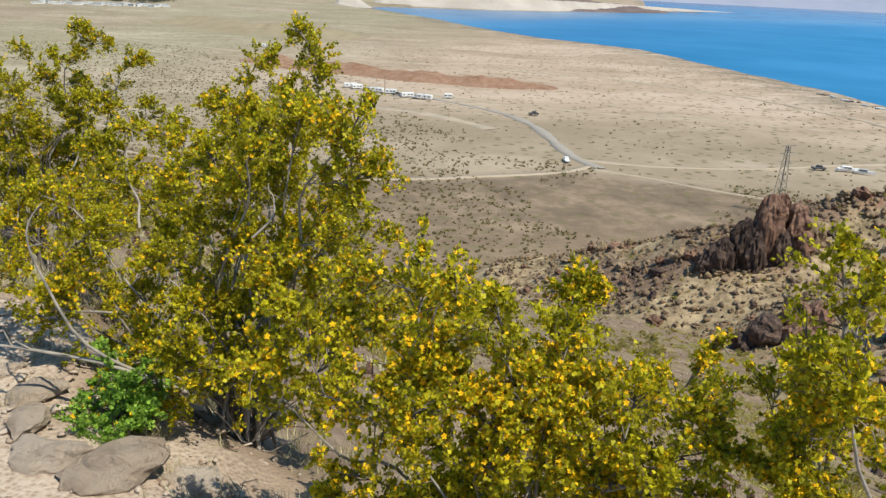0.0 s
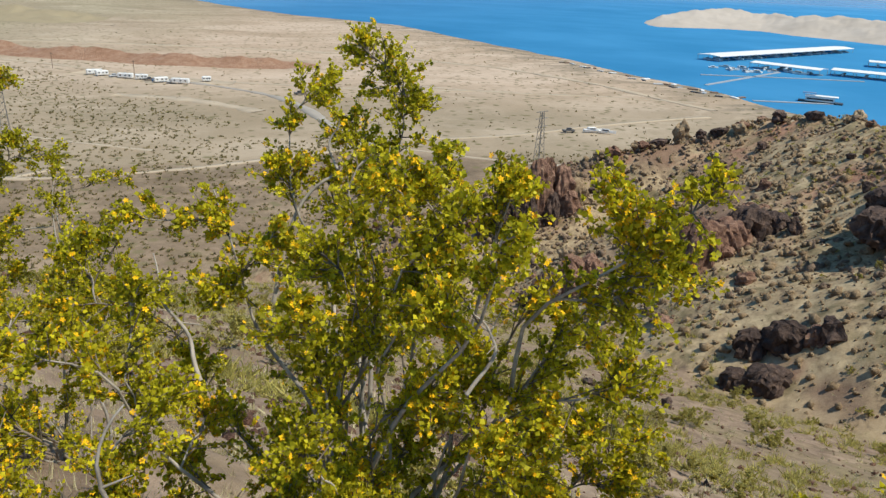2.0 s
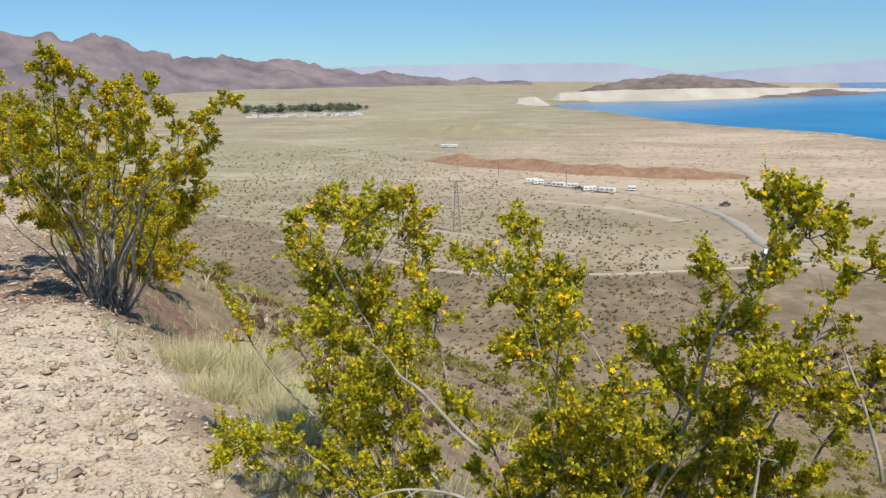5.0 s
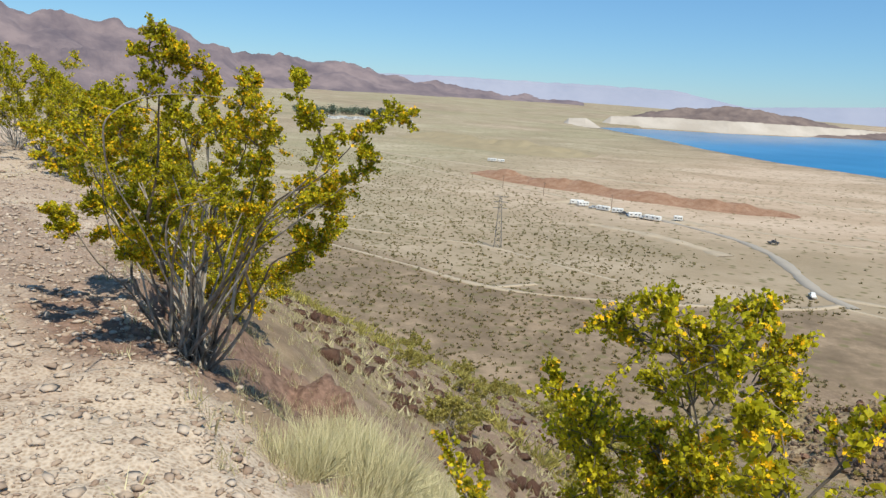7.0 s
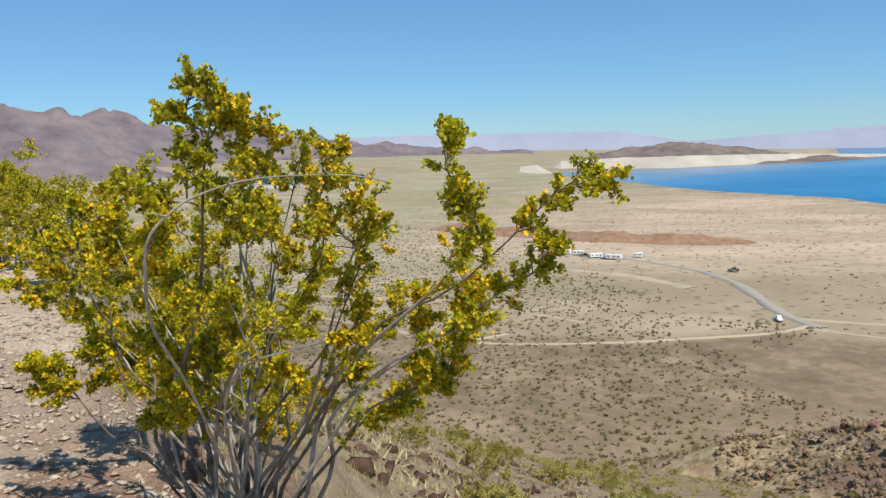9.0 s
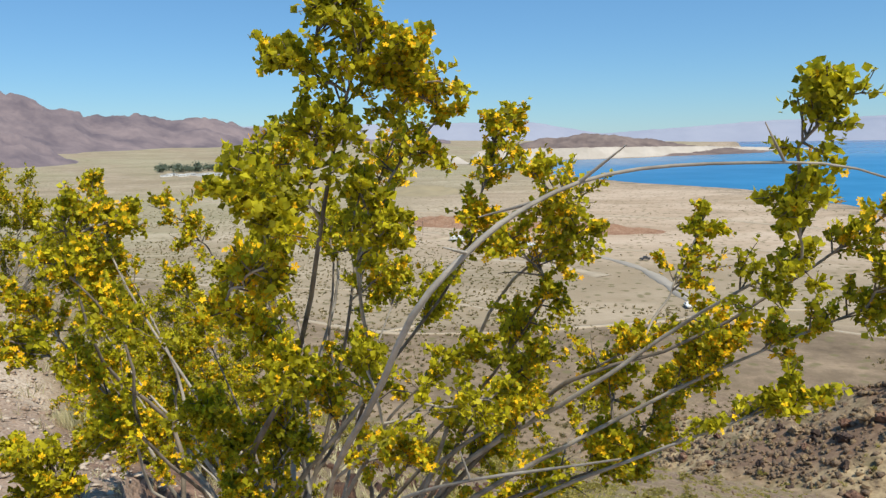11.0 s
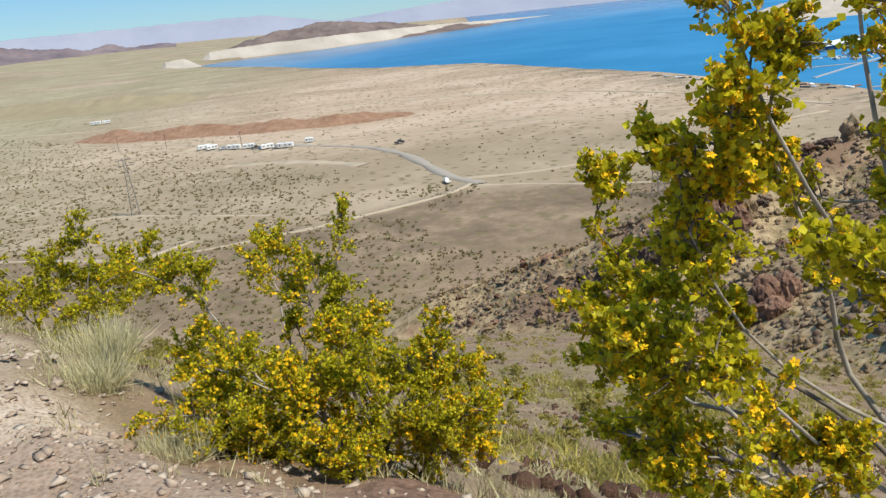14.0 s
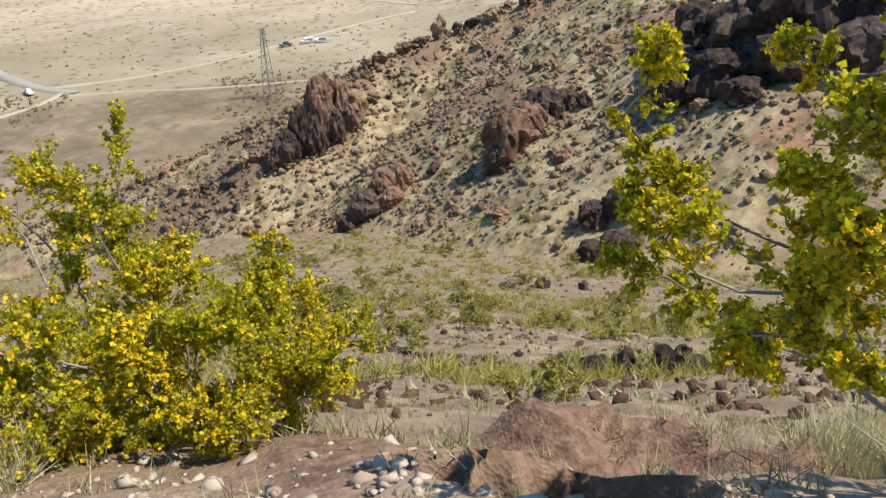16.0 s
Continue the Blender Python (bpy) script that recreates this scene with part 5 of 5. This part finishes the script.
def earth_bank(name, label, points, width, tall, material):
    p = np.array(points, float)
    u = np.concatenate(([0], np.cumsum(np.hypot(*np.diff(p, axis=0).T))))
    w = np.linspace(0, u[-1], 120)
    q = np.stack((np.interp(w, u, p[:, 0]), np.interp(w, u, p[:, 1])), -1)
    t = np.gradient(q, axis=0)
    t /= np.linalg.norm(t, axis=1)[:, None]
    side, rows = np.stack((-t[:, 1], t[:, 0]), -1), []
    ends = np.clip(np.minimum(w, u[-1] - w) / 40, 0, 1)
    for k in np.linspace(-1, 1, 15):
        xy = q + side * k * width / 2
        z = land(xy[:, 0], xy[:, 1])[0] - 0.6 + tall * ends * (1 - abs(k)) * (1 + 0.9 * fractal(xy[:, 0], xy[:, 1], 0.05, 4))
        rows.append(np.stack((xy[:, 0], xy[:, 1], z), -1))
    v, n = np.concatenate(rows), len(q)
    i, j = np.meshgrid(np.arange(14), np.arange(n - 1), indexing="ij")
    f = np.stack((i * n + j, (i + 1) * n + j, (i + 1) * n + j + 1, i * n + j + 1), -1).reshape(-1, 4)
    tagged(new(name, mesh(name, v, f, material, True)), label, "bank", kind="structure")


earth_bank("earth_bank_1", "reddish cut bank on the plain", [(-335, 590), (-301, 576), (-267, 562), (-222, 556), (-175, 545), (-126, 545), (-63, 556)], 40, 6.0, RED_BANK)
earth_bank("earth_bank_2", "low brown rise on the plain", [(-620, 930), (-480, 860), (-330, 850)], 120, 9, LOW_RISE)


# ---- pylons, poles ----
def beam(bm, a, b, w):
    a, b = Vector(a), Vector(b)
    made = bmesh.ops.create_cone(bm, cap_ends=True, segments=4, radius1=w, radius2=w, depth=(b - a).length)["verts"]
    bmesh.ops.transform(bm, matrix=Matrix.Translation((a + b) / 2) @ (b - a).to_track_quat("Z", "Y").to_matrix().to_4x4(), verts=made)


def pylon(x, y, tall, turn):
    ob = thing("power_pylon", Matrix.Translation((x, y, height(x, y) - 0.3)) @ Matrix.Rotation(turn, 4, "Z"), "tall grey steel lattice power pylon on the plain", "pylon", "power pylons")
    half = lambda z: 1.7 - 1.25 * z / tall
    for sx in (-1, 1):
        for sy in (-1, 1):
            bm = bmesh.new()
            beam(bm, (sx * half(0), sy * half(0), 0), (sx * half(tall), sy * half(tall), tall), 0.09)
            part("leg", bm, STEEL, ob)
    for k in range(9):
        z0, z1 = tall * k / 9, tall * (k + 1) / 9
        a, b = half(z0), half(z1)
        for s in (-1, 1):
            for p0, p1 in (((-a, s * a, z0), (b, s * b, z1)), ((a, s * a, z0), (-b, s * b, z1)), ((s * a, -a, z0), (s * b, b, z1)), ((s * a, a, z0), (s * b, -b, z1))):
                bm = bmesh.new()
                beam(bm, p0, p1, 0.045)
                part("brace", bm, STEEL, ob)
    for z in (tall * 0.78, tall * 0.9, tall):
        bm = bmesh.new()
        beam(bm, (-3.2, 0, z), (3.2, 0, z), 0.13)
        part("crossarm", bm, STEEL, ob)


pylon(-162, 311, 24, 0.4)
pylon(46, 272, 24, 0.7)
for x, y in ((-225, 496), (-262, 505), (-168, 476)):
    ob = thing("utility_pole", Matrix.Translation((x, y, height(x, y) - 0.2)), "thin brown wooden utility pole", "pole", "utility poles")
    bm = bmesh.new()
    beam(bm, (0, 0, 0), (0, 0, 10), 0.18)
    part("post", bm, BROWN, ob)
    bm = bmesh.new()
    beam(bm, (-1.2, 0, 9.2), (1.2, 0, 9.2), 0.1)
    part("crossarm", bm, BROWN, ob)


# ---- vehicles on the plain ----
def wheel(ob, x, y, r):
    bm = bmesh.new()
    made = bmesh.ops.create_cone(bm, cap_ends=True, segments=14, radius1=r, radius2=r, depth=0.28)["verts"]
    bmesh.ops.transform(bm, matrix=Matrix.Translation((x, y, r)) @ Matrix.Rotation(math.pi / 2, 4, "X"), verts=made)
    part("wheel", bm, DARK, ob, "black tyre")


def trailer(x, y, turn, long=8.0, tall=3.1, body=WHITE, label="white travel trailer parked on the gravel"):
    ob = thing("travel_trailer", Matrix.Translation((x, y, height(x, y) + 0.25)) @ Matrix.Rotation(turn, 4, "Z"), label, "trailer", "trailers on the parking ground")
    bm = bmesh.new()
    box(bm, -long / 2, -1.25, 0.55, long / 2, 1.25, tall, 0.25)
    part("body", bm, body, ob)
    bm = bmesh.new()
    box(bm, -1.0, -0.4, tall, 0.2, 0.4, tall + 0.3, 0.05)
    part("roof_unit", bm, GREY, ob)
    for k in (-0.3, 0.05, 0.32):
        for s in (-1, 1):
            bm = bmesh.new()
            box(bm, k * long - 0.5, s * 1.255 - 0.02, 1.6, k * long + 0.5, s * 1.255 + 0.02, 2.3)
            part("window", bm, DARK, ob, "dark window")
    for wx in (-0.6, 0.6):
        for s in (-1.1, 1.1):
            wheel(ob, wx, s, 0.38)
    bm = bmesh.new()
    box(bm, long / 2, -0.08, 0.5, long / 2 + 1.2, 0.08, 0.65)
    part("hitch", bm, DARK, ob)


def truck(x, y, turn, paint, label, name="pickup_truck"):
    ob = thing(name, Matrix.Translation((x, y, height(x, y) + 0.3)) @ Matrix.Rotation(turn, 4, "Z"), label, "vehicle", "vehicles on the plain")
    bm = bmesh.new()
    box(bm, -2.9, -1.0, 0.5, 2.9, 1.0, 1.15, 0.12)
    part("body", bm, paint, ob)
    bm = bmesh.new()
    top = box(bm, -0.9, -0.9, 1.15, 1.5, 0.9, 1.95, 0.0)
    for v in top:
        if v.co.z > 1.5:
            v.co.x, v.co.y = v.co.x * 0.75 + 0.05, v.co.y * 0.85
    part("cab", bm, paint, ob)
    for s in (-1, 1):
        bm = bmesh.new()
        box(bm, -0.7, s * 0.86 - 0.03, 1.3, 1.1, s * 0.86 + 0.03, 1.75)
        part("window", bm, DARK, ob, "dark window")
    for wx in (-1.9, 1.9):
        for s in (-0.95, 0.95):
            wheel(ob, wx, s, 0.42)


for x, y, t, lg in ((-192, 477, 0.5, 9), (-186, 473, 0.7, 7), (-170, 467, -0.1, 9), (-160, 465, 0.2, 7), (-146, 456, 0.6, 8), (-134, 453, -0.1, 10), (-122, 464, 0.3, 5)):
    trailer(x, y, t, lg)
for x, y, t, m, lb in ((-63, 430, 0.6, DARK, "dark pickup truck stopped on the flat"), (-155, 462, 0.3, DARK, "dark pickup truck by the trailers"), (-150, 460, 1.2, BLUE, "blue pickup truck by the trailers"), (-140, 455, 0.8, GREY, "grey pickup truck by the trailers"), (-31, 321, 1.9, WHITE, "white pickup truck on the paved road"), (-178, 470, 0.9, GREY, "grey pickup truck by the trailers"), (72, 352, 0.2, DARK, "dark pickup truck with a boat behind it")):
    truck(x, y, t, m, lb)
trailer(-370, 686, 0.2, 9, 3.2)
trailer(-362, 690, 0.5, 7, 3.0)


def boat(x, y, z, turn, long, label, group, cover=True):
    ob = thing("motor_boat", Matrix.Translation((x, y, z)) @ Matrix.Rotation(turn, 4, "Z"), label, "boat", group)
    bm = bmesh.new()
    hull = box(bm, -long / 2, -long * 0.15, 0, long / 2, long * 0.15, long * 0.13)
    for v in hull:
        if v.co.x > 0:
            v.co.y *= 0.15
            v.co.z += 0.05 * long if v.co.z > 0.01 else 0.03 * long
        elif v.co.z < 0.01:
            v.co.y *= 0.7
    part("hull", bm, WHITE, ob)
    bm = bmesh.new()
    box(bm, -long * 0.3, -long * 0.11, long * 0.13, long * 0.12, long * 0.11, long * 0.24, 0.1)
    part("cabin", bm, WHITE if cover else GREY, ob)
    bm = bmesh.new()
    box(bm, -long * 0.25, -long * 0.115, long * 0.16, long * 0.1, long * 0.115, long * 0.21)
    part("window_band", bm, DARK, ob, "dark window band")


boat(84, 354, height(84, 354) + 0.4, 0.1, 9, "white boat on a trailer on the flat", "boats on the flat")
boat(90, 352, height(90, 352) + 0.4, -0.3, 8, "white boat on a trailer on the flat", "boats on the flat", False)


# ---- marina ----
def covered_dock(a, b, width, tall, label):
    a, b = Vector((*a, LAKE_Z)), Vector((*b, LAKE_Z))
    long, turn = (b - a).length, math.atan2(b.y - a.y, b.x - a.x)
    ob = thing("covered_dock", Matrix.Translation((a + b) / 2) @ Matrix.Rotation(turn, 4, "Z"), label, "dock", "covered docks of the marina")
    bm = bmesh.new()
    made = box(bm, -long / 2, -width / 2, tall, long / 2, width / 2, tall + 0.5)
    bmesh.ops.subdivide_edges(bm, edges=[e for e in bm.edges if abs(e.verts[0].co.y - e.verts[1].co.y) > width * 0.9], cuts=1)
    for v in bm.verts:
        if abs(v.co.y) < 0.1:
            v.co.z += 0.9
    part("roof", bm, WHITE, ob, "white metal roof")
    bm = bmesh.new()
    box(bm, -long / 2, -1.2, -0.2, long / 2, 1.2, 0.6)
    part("deck", bm, GREY, ob)
    n = int(long / 16)
    for k in range(n + 1):
        for s in (-1, 1):
            bm = bmesh.new()
            beam(bm, (-long / 2 + k * long / n, s * width * 0.45, -0.5), (-long / 2 + k * long / n, s * width * 0.45, tall), 0.2)
            part("post", bm, GREY, ob)
    for k in range(n):
        for s in (-1, 1):
            if (k * 7 + (s > 0)) % 4 < 3:
                w = -long / 2 + (k + 0.5) * long / n
                p = Vector((a + b) / 2) + Matrix.Rotation(turn, 3, "Z") @ Vector((w, s * width * 0.24, 0))
                boat(p.x, p.y, LAKE_Z + 0.05, turn + s * math.pi / 2, 9 + (k % 3), "white motor boat in its berth", "boats at the docks", k % 2 == 0)


covered_dock((266, 712), (473, 866), 24, 4.5, "long white-roofed covered dock on the lake")
covered_dock((292, 672), (332, 630), 20, 4.5, "white-roofed covered dock on the lake")
covered_dock((345, 640), (452, 560), 22, 4.5, "white-roofed covered dock on the lake")
covered_dock((420, 720), (560, 640), 22, 4.5, "white-roofed covered dock on the lake")
covered_dock((372, 520), (430, 440), 18, 4.5, "white-roofed covered dock on the lake")
for a, b in (((222, 604), (303, 604)), ((303, 604), (350, 600)), ((212, 480), (262, 478)), ((205, 545), (300, 640))):
    ax, ay, bx, by = *a, *b
    bm = bmesh.new()
    box(bm, -math.hypot(bx - ax, by - ay) / 2, -1.4, -0.3, math.hypot(bx - ax, by - ay) / 2, 1.4, 0.5)
    ob = thing("walkway", Matrix.Translation(((ax + bx) / 2, (ay + by) / 2, LAKE_Z)) @ Matrix.Rotation(math.atan2(by - ay, bx - ax), 4, "Z"), "floating grey walkway on the lake", "walkway", "floating walkways")
    part("deck", bm, GREY, ob)
for k in range(16):
    boat(250 + 8.0 * (k % 8) + 12 * math.sin(k), 640 + 9 * (k // 8) + 14 * math.cos(k * 2.1), LAKE_Z + 0.05, k * 1.7, 8 + k % 4, "white boat moored in the marina", "moored boats", k % 2 == 0)
hb = thing("houseboat", Matrix.Translation((257, 484, LAKE_Z)) @ Matrix.Rotation(-0.5, 4, "Z"), "white and blue houseboat moored near the shore", "boat")
for nm, m, dims in (("pontoon", DARK, (-13, -3.4, -0.2, 13, 3.4, 0.9)), ("cabin", WHITE, (-9, -3, 0.9, 8, 3, 3.9)), ("upper_deck", WHITE, (-9.5, -3.4, 3.9, 10, 3.4, 4.3)), ("awning", BLUE, (-11, -2.6, 5.6, -3, 2.6, 5.9)), ("window_band", DARK, (-8, -3.05, 1.9, 7, 3.05, 2.9))):
    bm = bmesh.new()
    box(bm, *dims, 0.05)
    part(nm, bm, m, hb)
for sx in (-10.5, -3.5):
    for sy in (-2.4, 2.4):
        bm = bmesh.new()
        beam(bm, (sx, sy, 4.3), (sx, sy, 5.6), 0.08)
        part("post", bm, GREY, hb)
for k in range(26):
    u = k / 26
    x, y = np.interp(u, (0, 0.5, 1), (120, 170, 205)) + 7 * math.sin(k * 3.1), np.interp(u, (0, 0.5, 1), (660, 550, 490)) - 10 - 6 * math.cos(k * 1.9)
    bm = bmesh.new()
    box(bm, -2.5 - k % 3, -1.2, 0, 2.5, 1.2, 0.7 + 0.2 * (k % 2), 0.15)
    ob = thing("float_raft", Matrix.Translation((x, y, height(x, y))) @ Matrix.Rotation(k * 0.9, 4, "Z"), "old float raft stranded on the shore", "raft", "stranded rafts")
    part("deck", bm, (DARK, BROWN, GREY, WHITE)[k % 4], ob)


# ---- the settlement and its trees ----
def far_tree(x, y, tall, seed):
    r = np.random.default_rng(seed)
    ob = thing("far_tree", Matrix.Translation((x, y, height(x, y) - 0.3)), "tree in the far belt of trees, its green paled with haze", "tree", "trees of the settlement")
    bm = bmesh.new()
    bmesh.ops.create_cone(bm, cap_ends=True, segments=6, radius1=0.4, radius2=0.2, depth=tall * 0.5, matrix=Matrix.Translation((0, 0, tall * 0.25)))
    part("trunk", bm, BROWN, ob)
    n = 160
    at = r.normal(0, 1, (n, 3)) * np.array((tall * 0.28, tall * 0.28, tall * 0.22)) + np.array((0, 0, tall * 0.62))
    v, f = leaf_cloud(at, at - np.array((0, 0, tall * 0.4)), tall * 0.2, r, 0.5)
    part_mesh("crown", mesh("crown", v, f, TREE_GREEN), ob)
    return ob


seeds = [far_tree(-900 - 12 * k, 1330 - 8 * k, 8 + 0.7 * k, 300 + k) for k in range(4)]
for k in range(70):
    az, d = radians(34.4 + 8.4 * rng.random()), 1530 + 120 * rng.random()
    x, y = -3 - math.sin(az) * d, 5 + math.cos(az) * d
    m = copy_thing(seeds[k % 4], Matrix.Translation((x, y, height(x, y) - 0.3)) @ Matrix.Rotation(k, 4, "Z"))
    m.scale = (1.3, 1.3, rng.uniform(0.8, 1.3))
for k in range(34):
    az, d = radians(34.5 + 8.2 * (k + 0.5 * rng.random()) / 34), 1425 + 22 * math.sin(k * 1.3)
    x, y = -3 - math.sin(az) * d, 5 + math.cos(az) * d
    ob = thing("mobile_home", Matrix.Translation((x, y, height(x, y))) @ Matrix.Rotation(rng.uniform(-0.4, 1.2), 4, "Z"), "small white mobile home before the trees", "house", "homes of the settlement")
    bm = bmesh.new()
    box(bm, -6, -2.5, 0, 6, 2.5, 3.2)
    part("wall", bm, WHITE, ob)
    bm = bmesh.new()
    box(bm, -6.3, -2.8, 3.2, 6.3, 2.8, 3.6)
    part("roof", bm, WHITE if k % 3 else GREY, ob)
    for wx in (-3.5, 0, 3.5):
        bm = bmesh.new()
        box(bm, wx - 0.7, -2.55, 1.2, wx + 0.7, -2.48, 2.3)
        part("window", bm, DARK, ob, "dark window")
